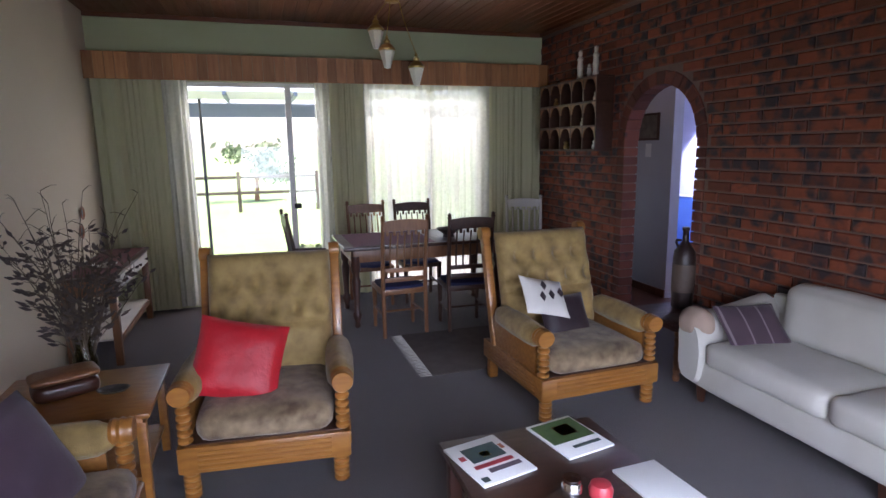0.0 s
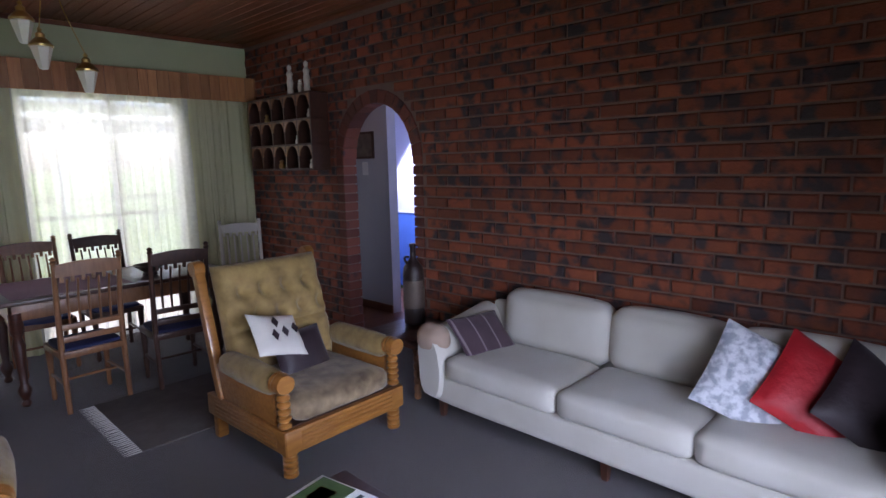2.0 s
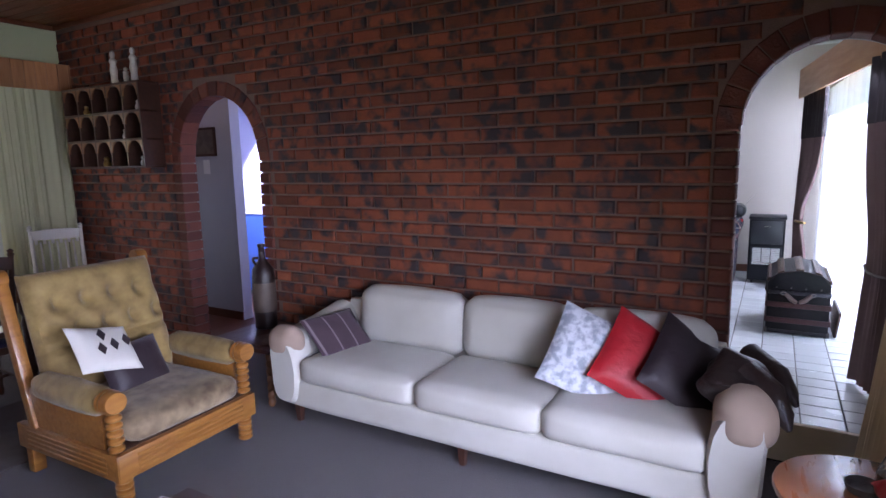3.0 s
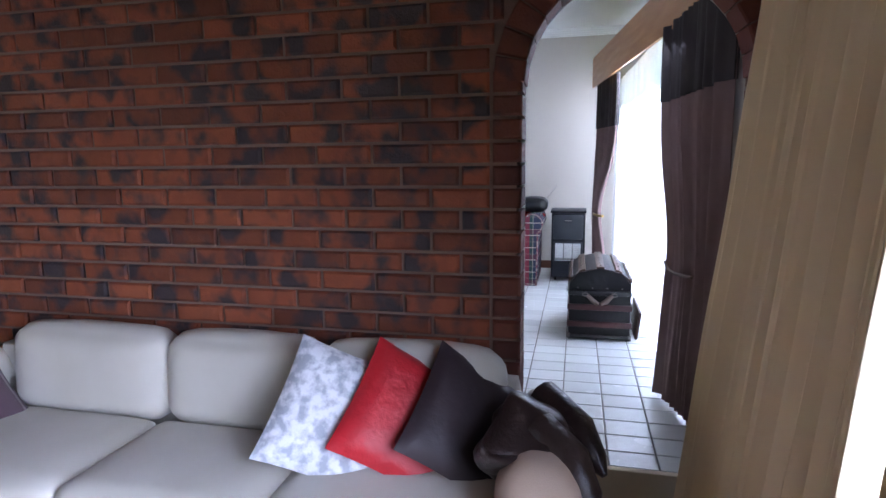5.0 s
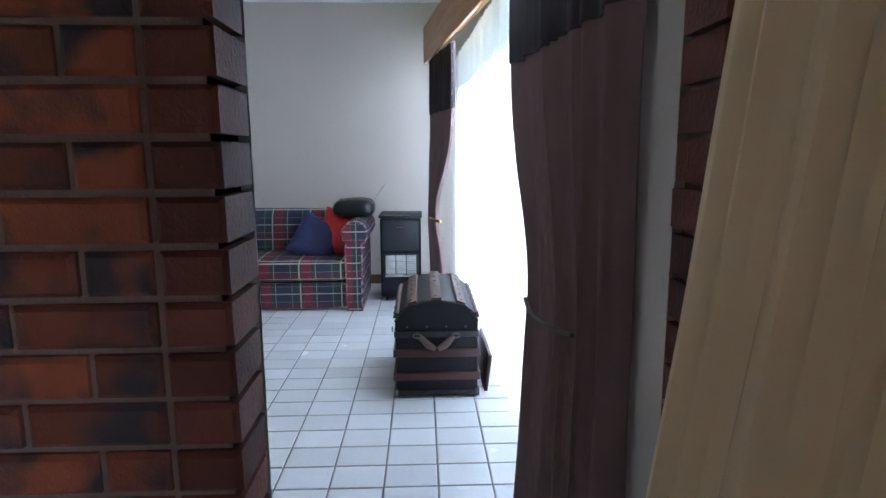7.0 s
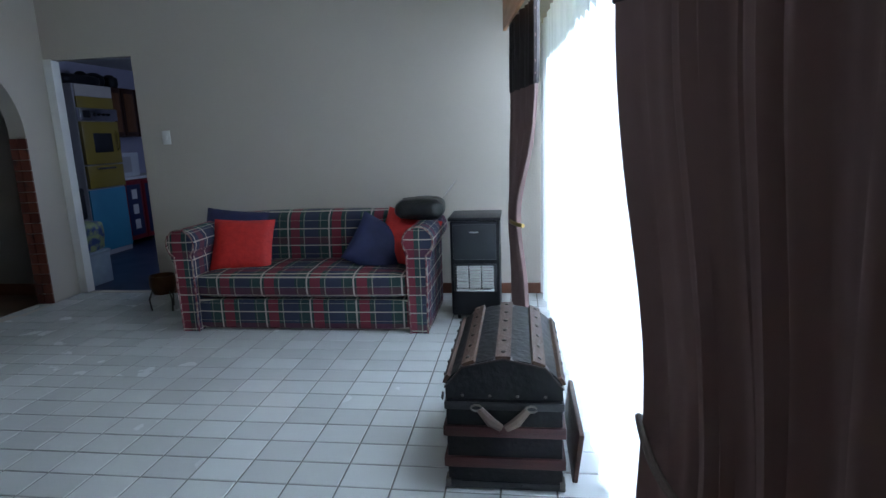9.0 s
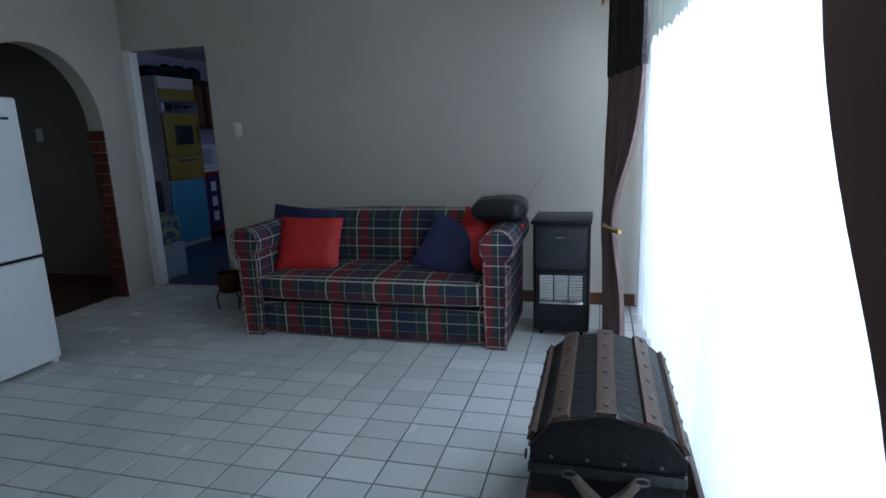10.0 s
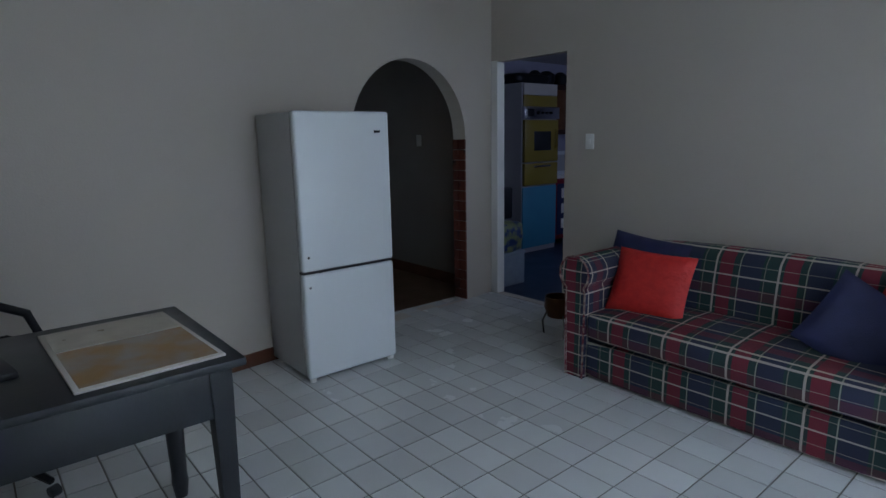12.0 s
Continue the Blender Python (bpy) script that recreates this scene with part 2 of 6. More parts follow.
SHEER = cloth_through("sheer_curtain", (0.90, 0.89, 0.80), 0.42, 0.60)
RED_C = mat("red_satin", (0.50, 0.010, 0.018), (0.36, 0.006, 0.012), 9, 0.5, 0, 0.7, 20, sheen=0.4)
RED_D = mat("red_brocade", (0.58, 0.020, 0.014), (0.42, 0.012, 0.010), 26, 0.6, 0, 0.5, 40)
BLUE_C = mat("navy_cloth", (0.014, 0.018, 0.075), (0.010, 0.013, 0.05), 12, 0.7, 0, 0.3, 200)
BROWN_C = mat("brown_satin", (0.030, 0.014, 0.018), (0.018, 0.009, 0.012), 8, 0.55, 0, 0.5, 18, sheen=0.3)
PLUM_C = mat("plum_cloth", (0.085, 0.048, 0.070), (0.060, 0.034, 0.050), 8, 0.7, 0, 0.3, 220, sheen=0.2)
PLUM_S = striped_mat("plum_stripe")
FLORAL = mat("grey_floral", (0.66, 0.67, 0.70), (0.33, 0.35, 0.40), 26, 0.8, 0, 0.5, 24, spread=0.09)
WHITE_C = mat("off_white_cloth", (0.66, 0.62, 0.56), (0.58, 0.54, 0.48), 6, 0.8, 0, 0.2, 250)
WINE = mat("wine_piping", (0.13, 0.016, 0.03), (0.30, 0.24, 0.20), 40, 0.8, 0, 0.3, 300, spread=0.08)
BLACK_LEATHER = mat("black_leather", (0.008, 0.009, 0.010), (0.014, 0.015, 0.017), 9, 0.30, 0, 0.5, 45)
LEATHER = mat("brown_leather", (0.030, 0.017, 0.014), (0.020, 0.011, 0.010), 9, 0.36, 0, 0.5, 45)
FRIDGE_M = mat("white_enamel", (0.72, 0.75, 0.76), (0.70, 0.73, 0.745), 2, 0.22, 0, 0.02, 200)
FRIDGE_S = mat("grey_enamel", (0.46, 0.46, 0.46), (0.43, 0.43, 0.43), 3, 0.45, 0, 0.15, 300)
BLACKP = mat("black_plastic", (0.008, 0.009, 0.012), (0.012, 0.013, 0.017), 6, 0.42, 0, 0.05, 200)
BLACKL = mat("black_paint", (0.014, 0.016, 0.020), (0.022, 0.024, 0.028), 5, 0.38, 0, 0.06, 90)
CERAMIC = mat("heater_plaques", (0.62, 0.62, 0.60), (0.50, 0.50, 0.48), 30, 0.6, 0, 0.3, 200)
CHROME = mat("chrome", (0.72, 0.72, 0.72), (0.62, 0.62, 0.62), 8, 0.18, 1.0)
BRASS = mat("brass", (0.60, 0.42, 0.16), (0.45, 0.30, 0.10), 20, 0.3, 1.0, 0.1, 80)
TRUNK_H = mat("trunk_hide", (0.006, 0.006, 0.007), (0.018, 0.017, 0.018), 5, 0.52, 0, 0.45, 35, spread=0.3)
TRUNK_H.node_tree.nodes["Principled BSDF"].inputs["Specular IOR Level"].default_value = 0.2
BLACKP.node_tree.nodes["Principled BSDF"].inputs["Specular IOR Level"].default_value = 0.3
TRUNK_W = mat("trunk_slat", (0.105, 0.060, 0.042), (0.055, 0.030, 0.022), 7, 0.5, 0, 0.25, 70, (1, 7, 7))
TRUNK_W.node_tree.nodes["Principled BSDF"].inputs["Specular IOR Level"].default_value = 0.25
TRUNK_R = mat("trunk_red_slat", (0.058, 0.011, 0.008), (0.032, 0.007, 0.006), 6, 0.45, 0, 0.25, 60, (7, 1, 7))
STEEL = mat("worn_iron", (0.10, 0.095, 0.09), (0.18, 0.16, 0.14), 30, 0.5, 0.8, 0.2, 120)
TAN = mat("tan_strap", (0.12, 0.082, 0.062), (0.085, 0.058, 0.045), 9, 0.6, 0, 0.2, 120)
OVEN = mat("mustard_enamel", (0.33, 0.245, 0.045), (0.28, 0.205, 0.038), 4, 0.3, 0, 0.03, 90)
TURQ = mat("turquoise_paint", (0.075, 0.34, 0.50), (0.06, 0.28, 0.43), 3, 0.4, 0, 0.05, 90)
KRED = mat("red_cupboard", (0.26, 0.020, 0.030), (0.20, 0.016, 0.024), 4, 0.4, 0, 0.05, 90)
KNAVY = mat("navy_panel", (0.02, 0.03, 0.09), (0.03, 0.04, 0.11), 4, 0.4, 0, 0.05, 90)
PRINT = mat("patterned_oilcloth", (0.22, 0.26, 0.12), (0.03, 0.06, 0.17), 13, 0.6, 0, 0.1, 90, spread=0.06)
PRINT2 = mat("blue_grey_cloth", (0.30, 0.36, 0.42), (0.22, 0.28, 0.34), 9, 0.7, 0, 0.2, 160)
KFLOOR = mat("kitchen_floor", (0.035, 0.055, 0.11), (0.028, 0.045, 0.09), 4, 0.4, 0, 0.05, 60)
PFLOOR = mat("passage_floor", (0.155, 0.085, 0.045), (0.11, 0.060, 0.032), 4, 0.5, 0, 0.1, 60)
GLASS = glass_mat("clear_glass")
GREENGLASS = glass_mat("olive_glass", (0.55, 0.55, 0.30), 0.05)
FROST = mat("opal_glass", (0.74, 0.70, 0.58), (0.68, 0.63, 0.50), 6, 0.3)
TWIG = mat("dried_twig", (0.110, 0.075, 0.045), (0.055, 0.036, 0.024), 30, 0.8, 0, 0.3, 100)
SEED = mat("dried_leaf", (0.075, 0.050, 0.040), (0.045, 0.032, 0.030), 20, 0.8, 0, 0.3, 100)
PAPER = mat("paper", (0.80, 0.79, 0.76), (0.74, 0.73, 0.70), 3, 0.5, 0, 0.02, 100)
MAPP = mat("map_print", (0.30, 0.17, 0.055), (0.30, 0.24, 0.18), 7, 0.12, 0, 0.02, 90, spread=0.12)
LAWN = mat("lawn", (0.090, 0.150, 0.045), (0.120, 0.180, 0.060), 1.5, 0.95, 0, 0.6, 40)
LEAF = mat("leaves", (0.085, 0.125, 0.055), (0.115, 0.150, 0.075), 6, 0.7, 0, 0.2, 60, island=0.3)
PAVE = mat("paving", (0.32, 0.30, 0.27), (0.26, 0.25, 0.22), 2, 0.9, 0, 0.3, 60)
ROOFM = mat("patio_roof", (0.16, 0.21, 0.28), (0.13, 0.17, 0.23), 3, 0.5, 0, 0.1, 60)
INK = mat("dark_ink", (0.03, 0.05, 0.06), (0.05, 0.08, 0.06), 20, 0.5)
GREENP = mat("magazine_green", (0.055, 0.10, 0.035), (0.09, 0.14, 0.05), 30, 0.35)
ORANGEP = mat("magazine_orange", (0.42, 0.11, 0.03), (0.32, 0.06, 0.02), 25, 0.35)
YELLOWP = mat("magazine_yellow", (0.60, 0.42, 0.05), (0.50, 0.33, 0.04), 25, 0.35)
REDP = mat("red_print", (0.45, 0.04, 0.05), (0.36, 0.03, 0.04), 20, 0.35)
PORC = mat("porcelain", (0.66, 0.62, 0.54), (0.52, 0.48, 0.41), 40, 0.3)


# ---- mesh helpers ----
def box(bm, x0, x1, y0, y1, z0, z1, bev=0.0, seg=2, m=None):
    g = bmesh.ops.create_cube(bm, size=1, matrix=(m or Matrix()) @ Matrix.Translation(((x0 + x1) / 2, (y0 + y1) / 2, (z0 + z1) / 2)) @ Matrix.Diagonal((x1 - x0, y1 - y0, z1 - z0, 1)))
    if bev:
        es = list({e for v in g["verts"] for e in v.link_edges})
        bmesh.ops.bevel(bm, geom=es, offset=bev, segments=seg, affect='EDGES', profile=0.5)
    return bm


def lathe(bm, prof, seg=16, m=None):
    """Turns a profile of (radius, height) about z."""
    m = m or Matrix()
    rings = []
    for r, z in prof:
        rings.append([bm.verts.new(m @ Vector((r * math.cos(2 * math.pi * i / seg), r * math.sin(2 * math.pi * i / seg), z))) for i in range(seg)])
    for a, b in zip(rings, rings[1:]):
        for i in range(seg):
            bm.faces.new((a[i], a[(i + 1) % seg], b[(i + 1) % seg], b[i]))
    bm.faces.new(list(reversed(rings[0])))
    bm.faces.new(rings[-1])
    return bm


def tube(bm, pts, r, seg=8):
    """A round bar along points; r is one radius or one for each point."""
    pts = [Vector(p) for p in pts]
    rs = r if isinstance(r, (list, tuple)) else [r] * len(pts)
    rings = []
    for i, p in enumerate(pts):
        d = (pts[min(i + 1, len(pts) - 1)] - pts[max(i - 1, 0)]).normalized()
        s = d.cross(Vector((0.12, 0.31, 0.94))).normalized()
        t = d.cross(s)
        rings.append([bm.verts.new(p + rs[i] * (math.cos(2 * math.pi * k / seg) * s + math.sin(2 * math.pi * k / seg) * t)) for k in range(seg)])
    for a, b in zip(rings, rings[1:]):
        for i in range(seg):
            bm.faces.new((a[i], a[(i + 1) % seg], b[(i + 1) % seg], b[i]))
    bm.faces.new(list(reversed(rings[0])))
    bm.faces.new(rings[-1])
    return bm


def soft(bm, x0, x1, y0, y1, z0, z1, r=0.05, puff=0.0, n=10, wob=0.0, m=None):
    """A rounded, slightly bulging upholstered block."""
    m = m or Matrix()
    c, h = Vector(((x0 + x1) / 2, (y0 + y1) / 2, (z0 + z1) / 2)), Vector(((x1 - x0) / 2, (y1 - y0) / 2, (z1 - z0) / 2))
    r = min(r, *h)
    known, faces, k = {}, [], n + 1

    def at(i, j, axis, sign):
        a, b = 2 * i / k - 1, 2 * j / k - 1
        co = [0, 0, 0]
        co[axis], co[(axis + 1) % 3], co[(axis + 2) % 3] = sign, a, b
        key = tuple(round(c, 5) for c in co)
        if key not in known:
            known[key] = bm.verts.new(co)
        return known[key]

    for axis in range(3):
        for sign in (-1, 1):
            for i in range(k):
                for j in range(k):
                    q = [at(i, j, axis, sign), at(i + 1, j, axis, sign), at(i + 1, j + 1, axis, sign), at(i, j + 1, axis, sign)]
                    bm.faces.new(q if sign > 0 else q[::-1])
    vs = list(known.values())
    for v in vs:
        u = v.co.copy()
        p = Vector([u[i] * h[i] for i in range(3)])
        q = Vector([max(-h[i] + r, min(h[i] - r, p[i] * (1.0 if r < h[i] else 0))) for i in range(3)])
        big = Vector([p[i] * 1.0001 for i in range(3)])
        d = big - q
        if d.length > 1e-6:
            p = q + d.normalized() * r
        if puff:
            a = max(0, 1 - u.x ** 2), max(0, 1 - u.y ** 2), max(0, 1 - u.z ** 2)
            p += Vector((u.x * a[1] * a[2], u.y * a[0] * a[2], u.z * a[0] * a[1])) * puff
        if wob:
            p += noise.noise_vector((p + c) * 7) * wob
        v.co = m @ (p + c)
    return bm


def pillow(bm, w, h, t, m=None, n=16, wob=0.006, pinch=0.05):
    """A scatter cushion: pointed corners, full middle."""
    m = m or Matrix()
    for s in (1, -1):
        grid = []
        for i in range(n + 1):
            row = []
            for j in range(n + 1):
                u, v = 2 * i / n - 1, 2 * j / n - 1
                e = (max(0, 1 - u ** 4) * max(0, 1 - v ** 4)) ** 0.6
                x, y = u * w / 2 * (1 - pinch * (1 - v * v)), v * h / 2 * (1 - pinch * (1 - u * u))
                z = s * t / 2 * e + wob * noise.noise(Vector((x * 9, y * 9, s * 3.0 + w))) * (1 if e > 0 else 0)
                row.append(bm.verts.new(m @ Vector((x, y, z))))
            grid.append(row)
        for i in range(n):
            for j in range(n):
                q = (grid[i][j], grid[i + 1][j], grid[i + 1][j + 1], grid[i][j + 1])
                bm.faces.new(q if s > 0 else tuple(reversed(q)))
    bmesh.ops.remove_doubles(bm, verts=bm.verts, dist=0.0005)
    return bm


def drape(bm, a, b, z0, z1, folds, amp, shape=None, rows=24, thick=0.004, per=8, seed=0, flare=0.0, kr=(0.0, 1.0), out=0.0):
    """A hanging curtain from plan point a to b, with uneven folds. shape(s, k): how far along (0 to 1) the cloth at s hangs at height k (0 low, 1 top), with an offset out of its plane."""
    a, b = Vector(a), Vector(b)
    d = b - a
    nrm = Vector((-d.y, d.x)).normalized()
    cols = folds * per
    sheets = []
    for side in (0, 1):
        g = []
        for j in range(rows + 1):
            k = kr[0] + (kr[1] - kr[0]) * j / rows
            row = []
            for i in range(cols + 1):
                s = i / cols
                s2, off = shape(s, k) if shape else (s, 0)
                ph = 2 * math.pi * folds * (s + 0.05 * math.sin(9 * s + seed)) + seed
                f = math.sin(ph) * (0.75 + 0.35 * math.sin(5.1 * s + seed)) + 0.25 * math.sin(2.3 * ph + 1 + 1.5 * k)
                o = amp * f * (0.75 + 0.25 * (1 - k)) + off + 0.006 * noise.noise(Vector((s * 8, k * 5, seed))) + flare * (1 - k) ** 2
                p = a + d * s2 + nrm * (o + out + side * thick)
                row.append(bm.verts.new((p.x, p.y, z0 + (z1 - z0) * k)))
            g.append(row)
        sheets.append(g)
    for side, g in enumerate(sheets):
        for j in range(rows):
            for i in range(cols):
                q = (g[j][i], g[j][i + 1], g[j + 1][i + 1], g[j + 1][i])
                bm.faces.new(q if side else tuple(reversed(q)))
    f, k = sheets
    for i in range(cols):
        bm.faces.new((f[0][i], f[0][i + 1], k[0][i + 1], k[0][i]))
        bm.faces.new((f[rows][i + 1], f[rows][i], k[rows][i], k[rows][i + 1]))
    for j in range(rows):
        bm.faces.new((f[j + 1][0], f[j][0], k[j][0], k[j + 1][0]))
        bm.faces.new((f[j][cols], f[j + 1][cols], k[j + 1][cols], k[j][cols]))
    return bm


def mesh_of(name, bm, material, smooth=True):
    me = bpy.data.meshes.new(name)
    bmesh.ops.recalc_face_normals(bm, faces=bm.faces)
    for f in bm.faces:
        f.smooth = smooth
    if smooth:
        for e in bm.edges:
            if len(e.link_faces) == 2 and e.calc_face_angle(0) > 0.7:
                e.smooth = False
    bm.to_mesh(me)
    bm.free()
    me.materials.append(material)
    return me


def part(name, bm, material, parent, label="", smooth=True):
    ob = new(name, mesh_of(name, bm, material, smooth))
    ob.parent = parent
    return tagged(ob, label) if label else ob


def thing(name, m, label, category, group=""):
    ob = new(name)
    ob.empty_display_size = 0.1
    ob.matrix_world = m
    return tagged(ob, label, category, group)


def solid(name, bm, material, label, category, m=None, group="", smooth=True):
    ob = new(name, mesh_of(name, bm, material, smooth))
    if m:
        ob.matrix_world = m
    return tagged(ob, label, category, group)


def structure(name, bm, material, label="", smooth=False):
    return tagged(new(name, mesh_of(name, bm, material, smooth)), label, "", "", "structure")


def B(*a, **k):
    return box(bmesh.new(), *a, **k)


def wall(bm, along, u0, u1, t0, t1, z0, z1, holes=()):
    """A wall along x or y from u0 to u1, t0 to t1 thick, with openings (u from, u to, foot, spring or head, arched)."""
    cuts = {u0, u1}
    for a, b, foot, head, arched in holes:
        cuts |= {a, b}
        if arched:
            cuts |= {(a + b) / 2 - (b - a) / 2 * math.cos(math.pi * i / 24) for i in range(25)}
    us = sorted(u for u in cuts if u0 <= u <= u1)

    def head_at(u, hole):
        a, b, foot, head, arched = hole
        r = (b - a) / 2
        return head + (math.sqrt(max(0, r * r - (u - (a + b) / 2) ** 2)) if arched else 0)

    def prism(a, b, la, lb, ha, hb):
        if max(ha - la, hb - lb) < 1e-5:
            return
        vs = []
        for u, lo, hi in ((a, la, ha), (b, lb, hb)):
            for t in (t0, t1):
                for z in (lo, hi):
                    vs.append(bm.verts.new((u, t, z) if along == 'x' else (t, u, z)))
        for q in ((0, 1, 3, 2), (4, 6, 7, 5), (0, 4, 5, 1), (2, 3, 7, 6), (0, 2, 6, 4), (1, 5, 7, 3)):
            bm.faces.new([vs[i] for i in q])

    for a, b in zip(us, us[1:]):
        mid = (a + b) / 2
        hole = next((h for h in holes if h[0] < mid < h[1]), None)
        if hole:
            prism(a, b, head_at(a, hole), head_at(b, hole), z1, z1)
            if hole[2] > z0 + 1e-4:
                prism(a, b, z0, z0, hole[2], hole[2])
        else:
            prism(a, b, z0, z0, z1, z1)
    return bm


# ---- the rooms ----
XW, XB, XE = -0.14, 4.83, 9.47        # west wall, brick wall, east wall
YS, YN, YM, YF = -0.85, 6.20, 3.41, 3.75   # south wall, north wall, the sitting room's north wall, end of its tiles
ZC, ZT, ZC2 = 3.06, 0.22, 2.93        # lounge ceiling, tiled floor, sitting room ceiling
ARCH = (-0.78, 0.013, 0.0, 1.79, True)
SKEW = Matrix.Translation((7.1, YM, 0)) @ Matrix.Rotation(radians(5.5), 4, 'Z') @ Matrix.Translation((-7.1, -YM, 0))   # the sitting room's north wall stands askew
ARCH_S = (3.43, 4.40, 0.0, 1.735, True)

structure("floor", B(XW - 0.2, 4.952, YS - 0.2, YN + 0.2, -0.12, 0), CARPET, "worn grey-brown fitted carpet in the lounge")
passage_floor = structure("floor_passage", B(5.06, 6.6, 3.52, 6.4, -0.12, -0.002), SKIRT, "dark wooden passage floor behind the small arch")
bm = bmesh.new()
for i in range(45):
    x = XW + i * 0.1107
    box(bm, x, x + 0.106, YS, YN, ZC, ZC + 0.02, 0.004, 1)
box(bm, XW - 0.2, XB + 0.2, YS - 0.2, YN + 0.2, ZC + 0.021, ZC + 0.1)
structure("ceiling", bm, BOARDS, "dark varnished tongue-and-groove board ceiling")
structure("ceiling_sitting_room", B(XB + 0.2, XE + 0.2, YS - 0.2, YF + 0.2, ZC2, ZC2 + 0.1), WHITE, "plain white plaster ceiling")
structure("ceiling_back_rooms", box(B(5.06, 7.0, YM + 0.15, 6.6, 2.7, 2.8), 7.0, 13.6, YF + 0.1, 6.6, 2.65, 2.75), WHITE)
structure("ceiling_kitchen", B(XE + 0.08, 13.6, 0.8, YF + 0.1, 2.65, 2.75), WHITE)
structure("wall_west", B(XW - 0.2, XW, YS - 0.2, YN + 0.2, 0, ZC), CREAM, "cream painted plaster wall")
structure("wall_north", wall(bmesh.new(), 'x', XW, 5.05, YN, YN + 0.2, 0, ZC, ((0.70, 2.13, 0, 2.42, False), (2.62, 4.04, 0, 2.42, False))), GREEN, "pale green wall with two glazed door openings")
structure("wall_south", wall(bmesh.new(), 'x', XW, 4.9, YS - 0.2, YS, 0, ZC, ((0.8, 3.60, 0.25, 1.92, False),)), CREAM, "cream wall with a wide window")
structure("wall_south_sitting_room", wall(bmesh.new(), 'x', 4.9, XE + 0.2, YS - 0.2, YS, 0, ZC, ((5.85, 9.25, ZT, 2.50, False),)), TAUPE, "taupe wall with a tall window")
structure("wall_east", wall(bmesh.new(), 'y', YS, YF, XE, XE + 0.08, 0, ZC2, ((2.815, 3.575, ZT, 2.29, False),)), TAUPE, "plain taupe wall with a doorway to the kitchen")
structure("wall_north_sitting_room", wall(bmesh.new(), 'x', 5.05, XE + 0.10, YM, YM + 0.14, 0, ZC2, ((7.93, 9.13, ZT, 1.65, True),)), TAUPE, "plain taupe wall with a round arch").matrix_world = SKEW
structure("wall_lining", wall(bmesh.new(), 'y', YS, YM, 4.98, 4.99, 0, ZC, ((ARCH[0], ARCH[1], 0, ARCH[3], True),)), TAUPE)

# passage behind the small arch, with the blue and lilac room at its end
structure("wall_passage", B(5.66, 5.78, 4.72, 6.4, 0, 2.7), GREY_WALL, "grey-white passage wall")
structure("wall_passage_south", B(5.06, 7.0, YM + 0.14, YM + 0.16, 0, 2.7), GREY_WALL)
structure("wall_passage_end", B(5.06, 7.0, 6.4, 6.5, 0, 2.7), GREY_WALL)
structure("wall_lilac", B(6.75, 6.85, YM + 0.16, 6.4, 1.04, 2.7), LILAC, "lilac upper wall")
structure("wall_blue", B(6.74, 6.85, YM + 0.16, 6.4, 0, 1.02), BLUE_WALL, "glossy blue lower wall")
structure("trim_dado", B(6.725, 6.75, YM + 0.16, 6.4, 1.018, 1.042, bev=0.005), WHITE)
structure("baseboard_passage", B(5.645, 5.66, 4.72, 6.4, 0, 0.09, bev=0.004), SKIRT)

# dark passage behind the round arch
structure("wall_dark_passage", B(XE - 0.045, XE, YF + 0.05, 6.4, 0, 2.65), SHADED_WALL, "unlit grey-brown passage wall")
structure("wall_dark_passage_west", B(7.0, 7.7, YM + 0.21, 6.4, 0, 2.65), SHADED_WALL)
structure("wall_dark_passage_end", B(7.7, XE, 6.3, 6.4, 0, 2.65), SHADED_WALL)
structure("floor_dark_passage", B(7.0, XE, YM + 0.1, 6.4, 0.0, 0.208), PFLOOR, "brown wooden passage floor")
structure("baseboard_dark_passage", B(XE - 0.065, XE - 0.045, YF + 0.06, 6.3, 0.208, 0.32, bev=0.004), SKIRT)

# kitchen
structure("floor_kitchen", B(XE + 0.003, 13.6, 0.9, 5.35, 0.0, 0.216), KFLOOR, "dark blue kitchen floor")
structure("wall_kitchen_north", B(XE + 0.001, 13.6, 5.35, 5.5, 0, 2.65), LILAC)
structure("wall_kitchen_east", B(13.5, 13.6, 0.8, 5.35, 0, 2.65), LILAC)
structure("wall_kitchen_south", B(XE + 0.08, 13.6, 0.8, 0.9, 0, 2.65), LILAC)

# step between the carpet and the tiles
structure("step", B(4.966, 4.999, ARCH[0], ARCH[1], 0, ZT + 0.001, bev=0.004), CREAM, "cream painted step riser under the arch")

# skirting and cornice of the sitting room
structure("baseboard_north", B(5.07, 7.93, YM - 0.016, YM, ZT, ZT + 0.09, bev=0.004), SKIRT, "brown wooden skirting").matrix_world = SKEW
bm = box(B(XE - 0.016, XE, YS, 2.81, ZT, ZT + 0.09, bev=0.004), 5.07, 5.85, YS, YS + 0.016, ZT, ZT + 0.09, 0.004)
structure("baseboard", bm, SKIRT, "brown wooden skirting")
bm, bn = bmesh.new(), bmesh.new()
for k in range(4):
    d, z = 0.02 + 0.018 * k, ZC2 - 0.08 + 0.0195 * k
    box(bn, 5.06, XE, YM - d, YM, z, z + 0.0205)
    box(bm, XE - d, XE, YS, YF, z, z + 0.0205)
    box(bm, 5.06, XE, YS, YS + d, z, z + 0.0205)
structure("trim_cornice", bm, WHITE, "stepped white plaster cornice")
structure("trim_cornice_north", bn, WHITE, "stepped white plaster cornice").matrix_world = SKEW
